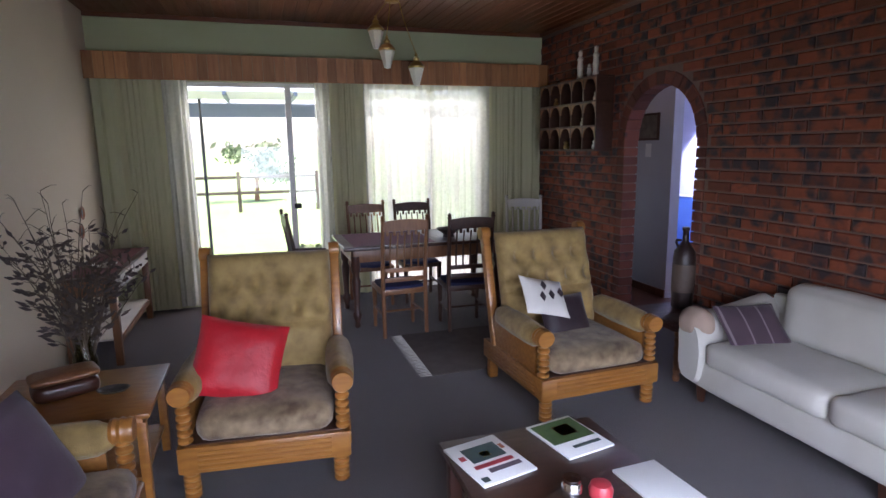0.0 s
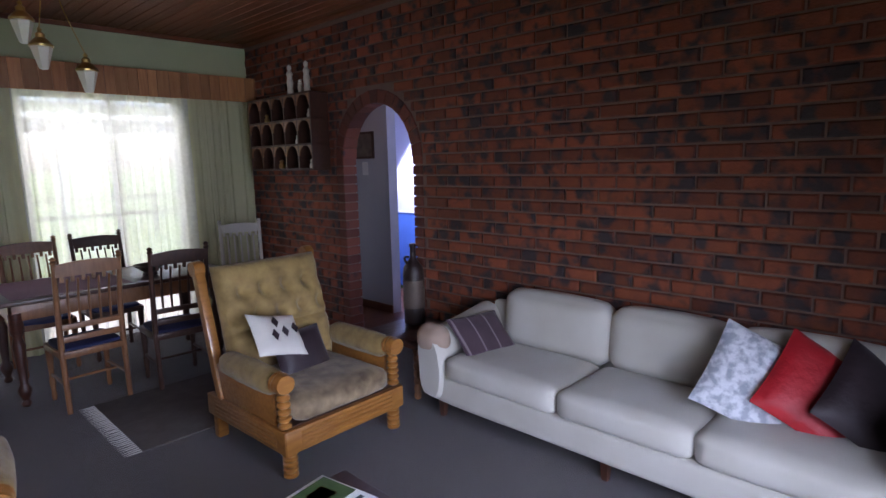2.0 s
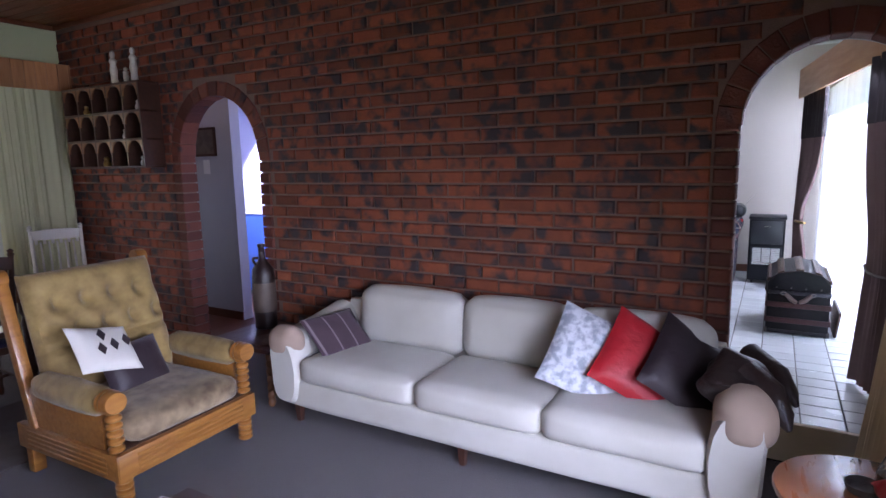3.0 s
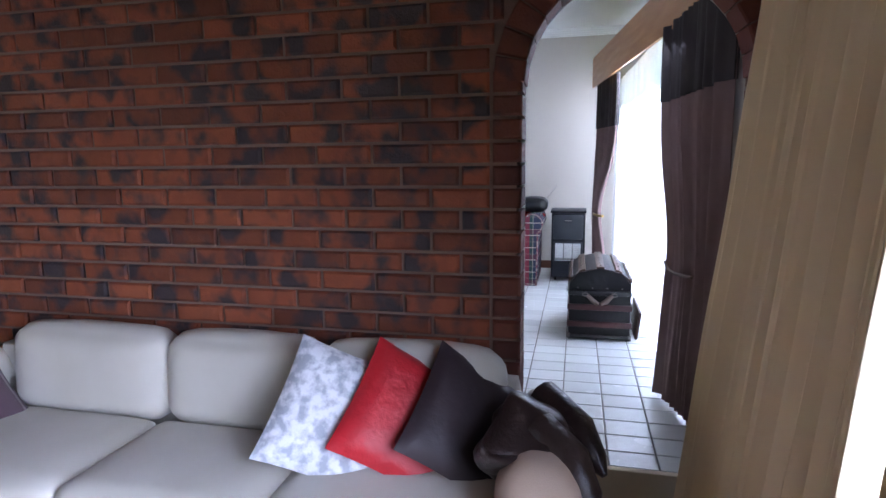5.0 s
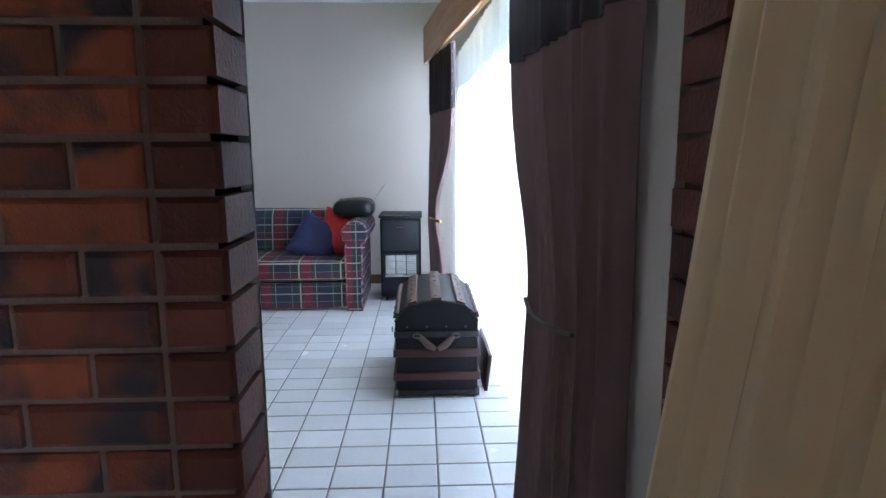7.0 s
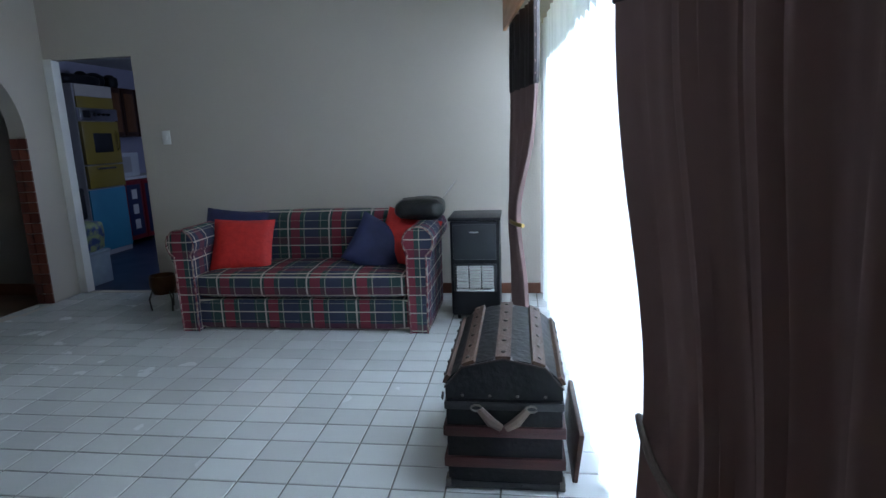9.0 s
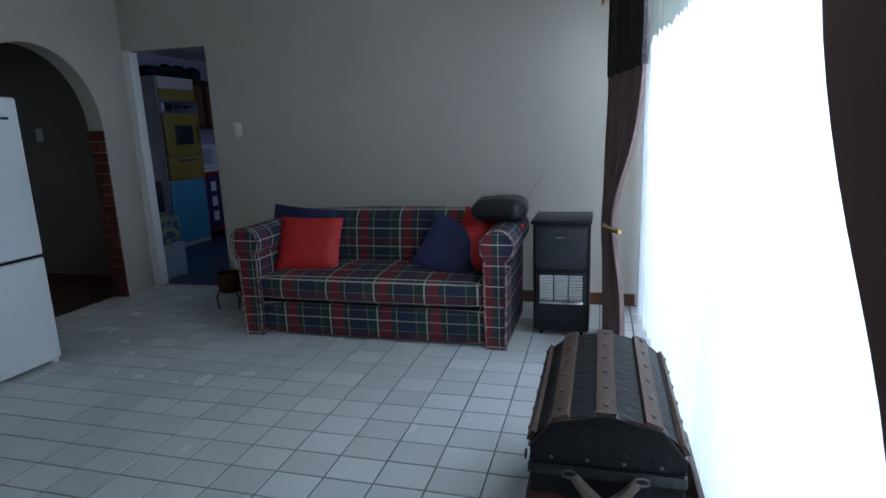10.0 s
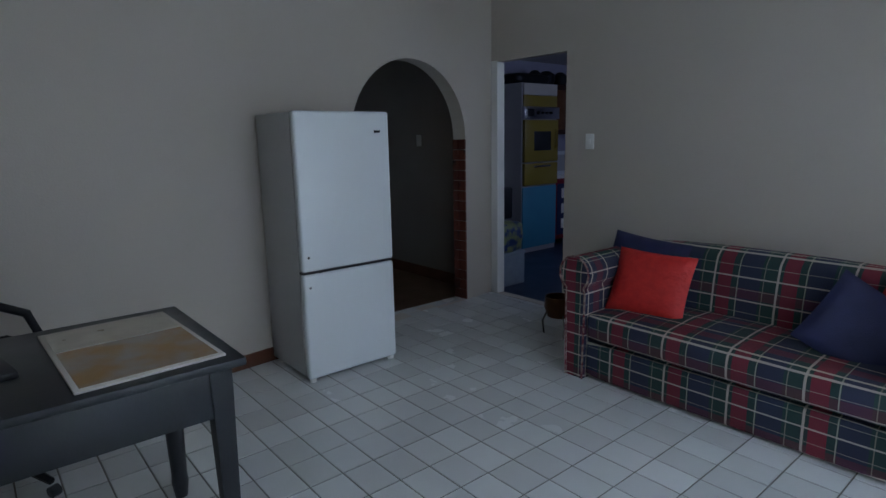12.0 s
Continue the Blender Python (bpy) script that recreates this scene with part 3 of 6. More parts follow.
bm = B(XE - 0.006, XE + 0.085, 3.560, 3.64, ZT, 2.30, bev=0.004)
structure("trim_door_frame", bm, WHITE, "pale painted door frame")
bm = bmesh.new()
box(bm, XW, XB, YN - 0.02, YN, ZC - 0.045, ZC, 0.006)
box(bm, XB - 0.02, XB, YS, YN, ZC - 0.045, ZC, 0.006)
structure("trim_ceiling", bm, BOARDS, "dark wooden ceiling bead")
bm = bmesh.new()
for k in range(16):
    zz = ZT + 0.001 + k * 0.0885
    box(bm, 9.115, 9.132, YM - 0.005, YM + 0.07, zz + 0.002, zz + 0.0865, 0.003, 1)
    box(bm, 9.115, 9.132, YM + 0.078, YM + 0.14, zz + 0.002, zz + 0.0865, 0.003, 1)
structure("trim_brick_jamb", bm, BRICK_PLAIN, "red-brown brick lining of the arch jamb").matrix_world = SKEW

# glazed doors in the north wall: steel frames and panes
def glazed(name, x0, x1, y, z0, z1, bars, label, handle=None):
    ob = structure(name, bmesh.new(), WHITE, label)
    bm = box(B(x0, x0 + 0.045, y, y + 0.05, z0, z1, bev=0.004), x1 - 0.045, x1, y, y + 0.05, z0, z1, 0.004)
    box(bm, x0, x1, y, y + 0.05, z1 - 0.045, z1, 0.004), box(bm, x0, x1, y, y + 0.05, z0, z0 + 0.06, 0.004)
    part("window_frame", bm, WHITE, ob)
    edges = [x0 + 0.045] + list(bars) + [x1 - 0.045]
    for b in bars:
        part("mullion", B(b - 0.032, b + 0.032, y - 0.012, y + 0.045, z0 + 0.06, z1 - 0.045, bev=0.004), WHITE, ob)
    for a, b in zip(edges, edges[1:]):
        p = part("pane", B(a, b, y + 0.022, y + 0.026, z0 + 0.05, z1 - 0.04), GLASS, ob)
        p.visible_shadow = False
    if handle:
        h = part("lock", B(handle[0] - 0.02, handle[0] + 0.06, y - 0.03, y - 0.012, handle[1] - 0.03, handle[1] + 0.03, bev=0.006), BLACKP, ob, "black door lock")
    return ob


glazed("door_1", 0.70, 2.13, YN + 0.06, 0.0, 2.42, (1.765,), "white-framed glass sliding door", (1.79, 1.07))
glazed("window_1", 2.62, 4.04, YN + 0.06, 0.0, 2.42, (3.40,), "white-framed tall window behind sheer curtains")
glazed("window_2", 5.85, 9.25, YS - 0.12, ZT, 2.50, (7.3,), "white-framed tall window behind net curtains")
glazed("window_3", 0.8, 3.60, YS - 0.12, 0.25, 1.92, (2.0, 3.2), "white-framed lounge window")

# pelmets
pel = thing("pelmet", pose(0, 0, 0), "long knotty pine board pelmet above the green wall's curtains", "pelmet")
random.seed(4)
x = XW
while x < XB - 0.02:
    w = min(random.uniform(0.085, 0.12), XB - x)
    part("board", B(x + 0.001, x + w - 0.001, 5.985 + random.uniform(0, 0.003), 6.005, 2.405, 2.665, bev=0.003, seg=1), PINE, pel)
    x += w
part("top_board", B(XW, XB, 6.0, YN, 2.64, 2.66, bev=0.002), PINE, pel)
pel2 = thing("pelmet", pose(7.55, -0.55, 2.24, 0, 0, 7.7), "orange varnished pine pelmet over the tall window", "pelmet")
part("front_board", B(-1.70, 1.52, 0, 0.022, 0, 0.30, bev=0.004), PELMET2, pel2)
part("top_board", B(-1.70, 1.52, -0.30, 0.0, 0.28, 0.299, bev=0.002), PELMET2, pel2)


# ---- curtains ----
def curtain(name, label, cat_group, *parts):
    t = thing(name, pose(0, 0, 0), label, "curtain", cat_group)
    for pname, bm, m in parts:
        part(pname, bm, m, t)
    return t


G1 = "curtains on the green wall"
for a, b, n, s in ((-0.12, 0.52, 7, 1), (2.20, 2.58, 4, 2), (4.10, 4.80, 7, 3)):
    curtain("drape", "pale green floor-length lined drape", G1, ("cloth", drape(bmesh.new(), (a, 6.10), (b, 6.10), 0.025, 2.44, n, 0.030, seed=s), GDRAPE))
for a, b, n, s, lab in ((0.48, 0.76, 4, 5, "gathered cream sheer curtain beside the glass door"), (2.04, 2.26, 3, 6, "gathered cream sheer curtain beside the glass door"),
                        (2.56, 4.14, 15, 7, "wide cream sheer curtain across the window")):
    curtain("sheer_curtain", lab, G1, ("cloth", drape(bmesh.new(), (a, 6.15), (b, 6.15), 0.03, 2.43, n, 0.020, seed=s, thick=0.0015), SHEER))


def sweep(lo):
    """The near drape is drawn back to the left by its tie."""
    def f(s, k):
        pull = math.exp(-((k - 0.36) / 0.26) ** 2) if k > 0.36 else 1.0
        low = max(0, 0.36 - k) / 0.36
        return s * (1 - 0.40 * pull - 0.09 * low), 0.03 * s * pull + 0.07 * s * low
    return f


def sweep_far(s, k):
    pull = math.exp(-((k - 0.36) / 0.22) ** 2) if k > 0.36 else 0.55 + 0.45 * math.exp(-((k - 0.36) / 0.14) ** 2)
    return 1 - (1 - s) * (1 - 0.68 * pull), 0.02 * pull


near = thing("drape", pose(0, 0, 0), "heavy taupe drape with a dark top band, tied back", "curtain", "taupe drapes of the tall window")
part("cloth", drape(bmesh.new(), (5.28, -0.80), (6.42, -0.685), ZT + 0.02, 2.26, 9, 0.028, shape=sweep(0), seed=2.2, rows=30, per=10), TDRAPE, near)
part("band", drape(bmesh.new(), (5.28, -0.80), (6.42, -0.685), ZT + 0.02, 2.26, 9, 0.028, shape=sweep(0), seed=2.2, rows=10, per=10, kr=(0.79, 1.002), out=-0.007, thick=0.018), BDRAPE, near, "dark brown top band")
part("tie", tube(bmesh.new(), [(5.50 + 0.0115 * i, -0.735 + 0.0016 * i + 0.03 * math.sin(i / 38 * math.pi), 0.95 - 0.015 * math.sin(i / 38 * math.pi)) for i in range(39)], 0.008), TAN, near, "gold tie-back cord")
far = thing("drape", pose(0, 0, 0), "taupe drape with a dark top band, gathered by a gold tie", "curtain", "taupe drapes of the tall window")
part("cloth", drape(bmesh.new(), (8.12, -0.54), (8.90, -0.395), ZT + 0.02, 2.26, 7, 0.030, shape=sweep_far, seed=4.1, rows=30), TDRAPE, far)
part("band", drape(bmesh.new(), (8.12, -0.54), (8.90, -0.395), ZT + 0.02, 2.26, 7, 0.030, shape=sweep_far, seed=4.1, rows=10, kr=(0.775, 1.002), out=-0.007, thick=0.018), BDRAPE, far, "dark brown top band")
part("tie", tube(bmesh.new(), [(8.55 + 0.0102 * i, -0.45 + 0.05 * math.sin(i / 34 * math.pi) + 0.0016 * i, 0.935) for i in range(35)], 0.014), BRASS, far, "gold tie-back cord")
net = thing("net_curtain", pose(0, 0, 0), "floor-length white net curtain glowing with daylight", "curtain")
part("cloth", drape(bmesh.new(), (5.95, -0.785), (9.44, -0.62), ZT + 0.015, 2.34, 26, 0.024, seed=1.3, thick=0.0015, rows=8), NET, net)


def cream_shape(s, k):
    return s + 0.20 * (1 - k) * (s - 0.35), 0.21 * (1 - k) ** 1.1


cream = thing("drape", pose(0, 0, 0), "long cream drape beside the arch, hanging in deep folds", "curtain")
part("cloth", drape(bmesh.new(), (3.62, -0.77), (4.62, -0.77), 0.02, 2.45, 27, 0.036, shape=cream_shape, seed=0.7, rows=26, per=8), DRAPE, cream)
part("rail", tube(bmesh.new(), [(3.7, -0.78, 2.47), (4.78, -0.78, 2.47)], 0.012), MIDWOOD, cream)


# ---- lounge furniture ----
TURN_LEG = [(0.020, 0), (0.026, 0.02), (0.022, 0.05), (0.030, 0.08), (0.020, 0.11), (0.030, 0.14), (0.022, 0.17), (0.030, 0.20)]


def beads(r, n, h, taper=0.75):
    """A bobbin-turned profile with n rings."""
    p = []
    for i in range(n):
        z = h * i / n
        p += [(r * taper, z + 0.001), (r, z + h / n * 0.3), (r, z + h / n * 0.7), (r * taper, z + h / n * 0.98)]
    return p


def armchair(m, label, velvet):
    """Oak-framed armchair, 0.80 wide, front at y = 0 facing -y, back at y = 0.9."""
    t = thing("armchair", m, label, "armchair", "oak and velvet armchairs")
    for sx in (-1, 1):
        leg = part("leg", lathe(bmesh.new(), beads(0.040, 5, 0.155), 14, Matrix.Translation((sx * 0.355, 0.045, 0))), OAK, t, "bobbin-turned front leg")
        part("leg", B(sx * 0.36 - 0.03, sx * 0.36 + 0.03, 0.77, 0.83, 0, 0.2, bev=0.005), OAK, t)
        bm = B(sx * 0.385 - 0.02, sx * 0.385 + 0.02, 0.0, 0.86, 0.15, 0.285, bev=0.006)
        rail = part("side_rail", bm, OAK, t, "reeded side rail")
        for k in range(4):
            part("reed", B(sx * 0.407 - 0.004, sx * 0.407 + 0.004, 0.08, 0.76, 0.172 + 0.026 * k, 0.188 + 0.026 * k, bev=0.003, seg=1), OAK, rail)
        part("arm_post", lathe(bmesh.new(), beads(0.036, 6, 0.235, 0.62), 14, Matrix.Translation((sx * 0.37, 0.05, 0.285))), OAK, t, "barley-twist arm post")
        part("arm_end", lathe(bmesh.new(), [(0.02, -0.045), (0.052, -0.045), (0.058, -0.03), (0.052, -0.015), (0.058, 0), (0.052, 0.015), (0.056, 0.03), (0.050, 0.045), (0.02, 0.045)], 18,
             Matrix.Translation((sx * 0.375, 0.05, 0.545)) @ Matrix.Rotation(radians(90), 4, 'X')), OAK, t, "turned wooden arm end")
        part("arm_pad", soft(bmesh.new(), sx * 0.37 - 0.062, sx * 0.37 + 0.062, 0.08, 0.66, 0.46, 0.60, 0.06, 0.012, 8, 0.004), velvet, t, "padded velvet arm")
        part("side_panel", B(sx * 0.375 - 0.012, sx * 0.375 + 0.012, 0.12, 0.74, 0.285, 0.50, bev=0.004), OAK, t)
        lean = pose(sx * 0.375, 0.69, 0.20, -14)
        bm = B(-0.028, 0.028, -0.03, 0.035, 0, 0.89, bev=0.010, m=lean)
        lathe(bm, [(0.015, -0.031), (0.047, -0.031), (0.05, 0), (0.047, 0.031), (0.015, 0.031)], 16, lean @ Matrix.Translation((0, 0.01, 0.90)) @ Matrix.Rotation(radians(90), 4, 'Y'))
        part("back_post", bm, OAK, t, "raked oak back post with a scrolled top")
    bm = B(-0.40, 0.40, -0.005, 0.035, 0.15, 0.285, bev=0.006)
    rail = part("front_rail", bm, OAK, t, "reeded front rail")
    for k in range(4):
        part("reed", B(-0.31, 0.31, -0.011, -0.003, 0.170 + 0.026 * k, 0.187 + 0.026 * k, bev=0.003, seg=1), OAK, rail)
    part("back_rail", B(-0.37, 0.37, 0.79, 0.83, 0.2, 0.30, bev=0.004), OAK, t)
    part("seat_base", B(-0.365, 0.365, 0.03, 0.79, 0.24, 0.29), DARKWOOD, t)
    part("seat_cushion", soft(bmesh.new(), -0.315, 0.315, 0.0, 0.70, 0.285, 0.435, 0.06, 0.022, 10, 0.004), VELVET2, t, "mottled brown velvet seat cushion")
    bm = bmesh.new()
    lean = pose(0, 0.60, 0.40, -14)
    nx, nz = 40, 44
    for s in (0, 1):
        g = []
        for i in range(nx + 1):
            col = []
            for j in range(nz + 1):
                u, v = i / nx * 2 - 1, j / nz
                e = (max(0, 1 - abs(u) ** 7) * max(0, 1 - abs(2 * v - 1) ** 9)) ** 0.5
                d = 0.075 * e
                if s == 0:
                    tuft = 0
                    for row, (zv, off) in enumerate(((0.52, 0.0), (0.74, 0.5))):
                        for q in range(-3, 4):
                            uu, vv = (q + off) * 0.42, zv
                            tuft += math.exp(-(((u - uu) / 0.10) ** 2 + ((v - vv) / 0.065) ** 2))
                    d += 0.030 * math.sin(math.pi * min(1, v * 1.25)) * e - 0.062 * min(1, tuft) * e - 0.03 * math.exp(-((v - 0.40) / 0.03) ** 2) * e
                    d += 0.06 * max(0, v - 0.78) * e
                x, z = u * 0.345, v * 0.72
                col.append(bm.verts.new(lean @ Vector((x, (0.03 - d) if s == 0 else 0.05 + 0.04 * e, z))))
            g.append(col)
        for i in range(nx):
            for j in range(nz):
                bm.faces.new((g[i][j], g[i + 1][j], g[i + 1][j + 1], g[i][j + 1]) if s == 0 else (g[i][j], g[i][j + 1], g[i + 1][j + 1], g[i + 1][j]))
        edge = [g[i][0] for i in range(nx + 1)] + [g[nx][j] for j in range(1, nz + 1)] + [g[i][nz] for i in range(nx - 1, -1, -1)] + [g[0][j] for j in range(nz - 1, 0, -1)]
        if s == 0:
            first = edge
    for i in range(len(edge)):
        k = (i + 1) % len(edge)
        bm.faces.new((first[i], edge[i], edge[k], first[k]))
    part("backrest", bm, velvet, t, "buttoned gold velvet backrest with a rolled top")
    return t


def cushion(name, m, w, h, th, material, label, group="", extra=None):
    t = solid(name, pillow(bmesh.new(), w, h, th), material, label, "cushion", m, group)
    return t


armchair(pose(3.40, 2.50, 0, 0, 0, 2) @ Matrix.Diagonal((1.08, 1.03, 1, 1)), "oak-framed armchair with a buttoned gold velvet back and cushion", VELVET)
armchair(pose(1.345, 2.30, 0, 0, 0, -6) @ Matrix.Diagonal((1.03, 1, 1, 1)), "oak-framed armchair with a buttoned gold velvet back and red cushion", VELVET)
armchair(pose(0.83, 1.70, 0, 0, 0, 90), "oak-framed armchair against the cream wall with a plum cushion", VELVET)
cushion("cushion", pose(1.235, 2.60, 0.610, 64, 13, -6), 0.46, 0.42, 0.13, RED_C, "shiny red satin cushion leaning in the armchair")
cushion("cushion", pose(0.52, 1.72, 0.60, 62, 0, 78), 0.50, 0.48, 0.15, PLUM_C, "dark plum cushion leaning in the armchair")
cw = cushion("cushion", pose(3.20, 2.92, 0.69, 48, 14, 8), 0.36, 0.29, 0.09, WHITE_C, "off-white cushion with dark diamond patches")
for i, (u, v) in enumerate(((-0.06, -0.01), (0.03, 0.02), (0.12, 0.05), (-0.03, 0.10))):
    bm = bmesh.new()
    lathe(bm, [(0.001, 0.0), (0.036, 0.002), (0.034, 0.006), (0.001, 0.007)], 4, Matrix.Translation((u * 0.9, v * 0.8 - 0.02, 0.046)) @ Matrix.Diagonal((0.75, 1.1, 1, 1)))
    part("diamond_patch", bm, BROWN_C, cw, "", False)
cushion("cushion", pose(3.37, 2.94, 0.535, 62, 0, 6), 0.38, 0.30, 0.12, BROWN_C, "dark brown satin cushion behind a white one")


def white_sofa():
    t = thing("sofa", pose(0, 0, 0), "long three-seat cream fabric sofa against the brick wall", "sofa")
    part("base", soft(bmesh.new(), 4.06, 4.74, 0.00, 2.50, 0.115, 0.31, 0.04, 0.006, 12, 0.003), SOFA_W, t)
    ys = (0.02, 0.775, 1.515, 2.36)
    for i, (a, b) in enumerate(zip(ys, ys[1:])):
        part("seat_cushion", soft(bmesh.new(), 4.04, 4.60, a + 0.004, b - 0.004, 0.29, 0.455, 0.05, 0.020, 12, 0.004), SOFA_W, t)
        part("piping", tube(bmesh.new(), [(4.062 + 0.002 * math.sin(k), a + 0.03 + (b - a - 0.06) * k / 20, 0.318) for k in range(21)], 0.005, 6), SOFA_W, t)
    ys = (0.06, 0.80, 1.495, 2.30)
    for a, b in zip(ys, ys[1:]):
        part("back_cushion", soft(bmesh.new(), 4.56, 4.76, a + 0.004, b - 0.004, 0.42, 0.81, 0.085, 0.018, 12, 0.004, Matrix.Translation((4.66, 0, 0.42)) @ Matrix.Rotation(radians(6), 4, 'Y') @ Matrix.Translation((-4.66, 0, -0.42))), SOFA_W, t)
    part("back_frame", soft(bmesh.new(), 4.68, 4.79, 0.0, 2.46, 0.15, 0.70, 0.04, 0, 8), SOFA_W, t)
    for y0, y1, col, sgn in ((2.36, 2.58, SOFA_W, 1), (-0.19, 0.035, SOFA_W, -1)):
        bm = bmesh.new()
        prev = None
        n = 16
        for j in range(15):
            x = 4.03 + 0.70 * j / 14
            top = 0.59 + 0.10 * (j / 14) ** 1.5 if sgn > 0 else 0.64 + 0.05 * j / 14
            low = 0.13
            ring = []
            k2 = 1 if 0 < j < 14 else 0.86
            for q in range(n):
                a = 2 * math.pi * q / n
                cx, cz = math.cos(a), math.sin(a)
                y = (y0 + y1) / 2 + (y1 - y0) / 2 * k2 * math.copysign(abs(cx) ** 0.6, cx)
                y += sgn * 0.03 * max(0, cz)
                z = (top + low) / 2 + (top - low) / 2 * k2 * math.copysign(abs(cz) ** 0.75, cz)
                ring.append(bm.verts.new((x, y, z)))
            if prev:
                for q in range(n):
                    bm.faces.new((prev[q], prev[(q + 1) % n], ring[(q + 1) % n], ring[q]))
            else:
                bm.faces.new(ring)
            prev = ring
        bm.faces.new(prev)
        part("arm", bm, col, t)
        z0 = 0.45
        part("arm_cover", soft(bmesh.new(), 4.022, 4.20 if sgn > 0 else 4.45, y0 - 0.008 + (0.03 if sgn > 0 else -0.03), y1 + 0.010 + (0.03 if sgn > 0 else -0.03), z0 - 0.02, 0.632 if sgn > 0 else 0.685, 0.10, 0.006, 10, 0.004), SOFA_ARM, t, "brown protective arm cover")
    for y in (0.08, 1.24, 2.44):
        for x in (4.13, 4.68):
            part("leg", lathe(bmesh.new(), [(0.022, 0), (0.034, 0.12)], 4, Matrix.Translation((x, y, 0)) @ Matrix.Rotation(0.78, 4, 'Z')), DARKWOOD, t, "tapered dark wooden leg")
    return t


white_sofa()
gs = "scatter cushions on the cream sofa"
cushion("cushion", pose(4.36, 2.28, 0.535, 40, 0, -12), 0.42, 0.36, 0.08, PLUM_S, "dusty plum striped cushion lying on the sofa", gs)
cushion("cushion", pose(4.42, 0.63, 0.625, 58, 20, -72) @ Matrix.Rotation(radians(-4), 4, "Z"), 0.44, 0.46, 0.11, FLORAL, "white cushion with a grey floral print", gs)
cushion("cushion", pose(4.47, 0.375, 0.615, 55, 22, -67) @ Matrix.Rotation(radians(-11), 4, "Z"), 0.44, 0.44, 0.10, RED_C, "gathered red satin cushion", gs)
cushion("cushion", pose(4.50, 0.165, 0.605, 54, 26, -61) @ Matrix.Rotation(radians(-13), 4, "Z"), 0.42, 0.44, 0.10, BROWN_C, "dark chocolate satin cushion", gs)
bm = bmesh.new()
soft(bm, 4.16, 4.52, -0.19, 0.06, 0.58, 0.715, 0.07, 0.03, 16, 0.05)
jk = solid("leather_jacket", bm, LEATHER, "crumpled dark brown leather jacket over the sofa arm", "jacket")
sl = part("sleeve", tube(bmesh.new(), [(4.3, -0.1, 0.70), (4.2, -0.20, 0.66), (4.14, -0.24, 0.59), (4.10, -0.265, 0.55)], [0.06, 0.055, 0.045, 0.010], 12), LEATHER, jk)
sl2 = part("sleeve", tube(bmesh.new(), [(4.5, -0.1, 0.72), (4.35, -0.22, 0.69), (4.27, -0.26, 0.64), (4.23, -0.29, 0.61)], [0.06, 0.05, 0.04, 0.010], 12), LEATHER, jk)

# coffee table with magazines
ct = thing("coffee_table", pose(2.43, 1.10, 0), "low dark mahogany coffee table with a polished top", "table")
part("tabletop", B(-0.37, 0.37, -0.62, 0.61, 0.415, 0.45, bev=0.008), MAHOG, ct)
part("apron", B(-0.33, 0.33, -0.58, 0.57, 0.34, 0.414, bev=0.003), MAHOG, ct)
for sx in (-1, 1):
    for sy in (-1, 1):
        part("leg", B(sx * 0.315 - 0.028, sx * 0.315 + 0.028, sy * 0.56 - 0.028, sy * 0.56 + 0.028, 0, 0.41, bev=0.006), MAHOG, ct)


def magazine(m, w, h, label, pics):
    t = thing("magazine", m, label, "magazine", "magazines on the coffee table")
    bm = bmesh.new()
    box(bm, -w / 2, w / 2, -h / 2, h / 2, 0, 0.010, 0.002)
    part("page_block", bm, PAPER, t)
    for x0, x1, y0, y1, mm, nm in pics:
        part(nm, B(x0 * w, x1 * w, y0 * h, y1 * h, 0.0102, 0.0112), mm, t)
    return t


magazine(pose(2.21, 1.50, 0.45, 0, 0, 12), 0.25, 0.31, "white bird magazine with a colour photograph on its cover",
         [(-0.30, 0.34, -0.02, 0.34, INK, "cover_picture"), (-0.06, 0.10, 0.06, 0.18, YELLOWP, "bird"), (-0.44, -0.34, 0.10, 0.20, REDP, "bird"), (0.36, 0.43, 0.12, 0.24, ORANGEP, "bird"),
          (-0.36, 0.36, -0.16, -0.08, REDP, "title_bar"), (-0.20, 0.40, -0.30, -0.21, PLUM_C, "title_bar"), (-0.44, -0.32, -0.44, -0.34, INK, "bird")])
magazine(pose(2.61, 1.56, 0.45, 0, 0, 10), 0.24, 0.30, "white-bordered magazine with a green and orange cover photograph",
         [(-0.46, 0.46, -0.14, 0.44, GREENP, "cover_picture"), (-0.12, 0.24, 0.02, 0.30, ORANGEP, "bird"), (-0.2, 0.40, -0.33, -0.26, INK, "title_bar")])
solid("writing_pad", B(-0.10, 0.10, -0.21, 0.21, 0, 0.012, bev=0.002), PAPER, "plain white writing pad on the coffee table", "notepad", pose(2.74, 1.06, 0.45, 0, 0, 3))
tr = thing("tray", pose(2.42, 1.14, 0.45, 0, 0, 20), "small dark wooden tray with a jar and a red candle", "tray")
part("base", box(B(-0.12, 0.12, -0.09, 0.09, 0, 0.010, bev=0.003), -0.12, 0.12, -0.09, -0.08, 0.01, 0.022), DARKWOOD, tr)
solid("jar", lathe(bmesh.new(), [(0.02, 0), (0.036, 0.004), (0.038, 0.05), (0.030, 0.062), (0.033, 0.066), (0.033, 0.078), (0.01, 0.080)], 20), CHROME, "small shiny metal jar on a tray", "jar", pose(2.39, 1.16, 0.461))
solid("candle", lathe(bmesh.new(), [(0.02, 0), (0.042, 0.006), (0.045, 0.03), (0.036, 0.052), (0.01, 0.056)], 18), REDP, "squat dark red candle on a tray", "candle", pose(2.49, 1.13, 0.461))

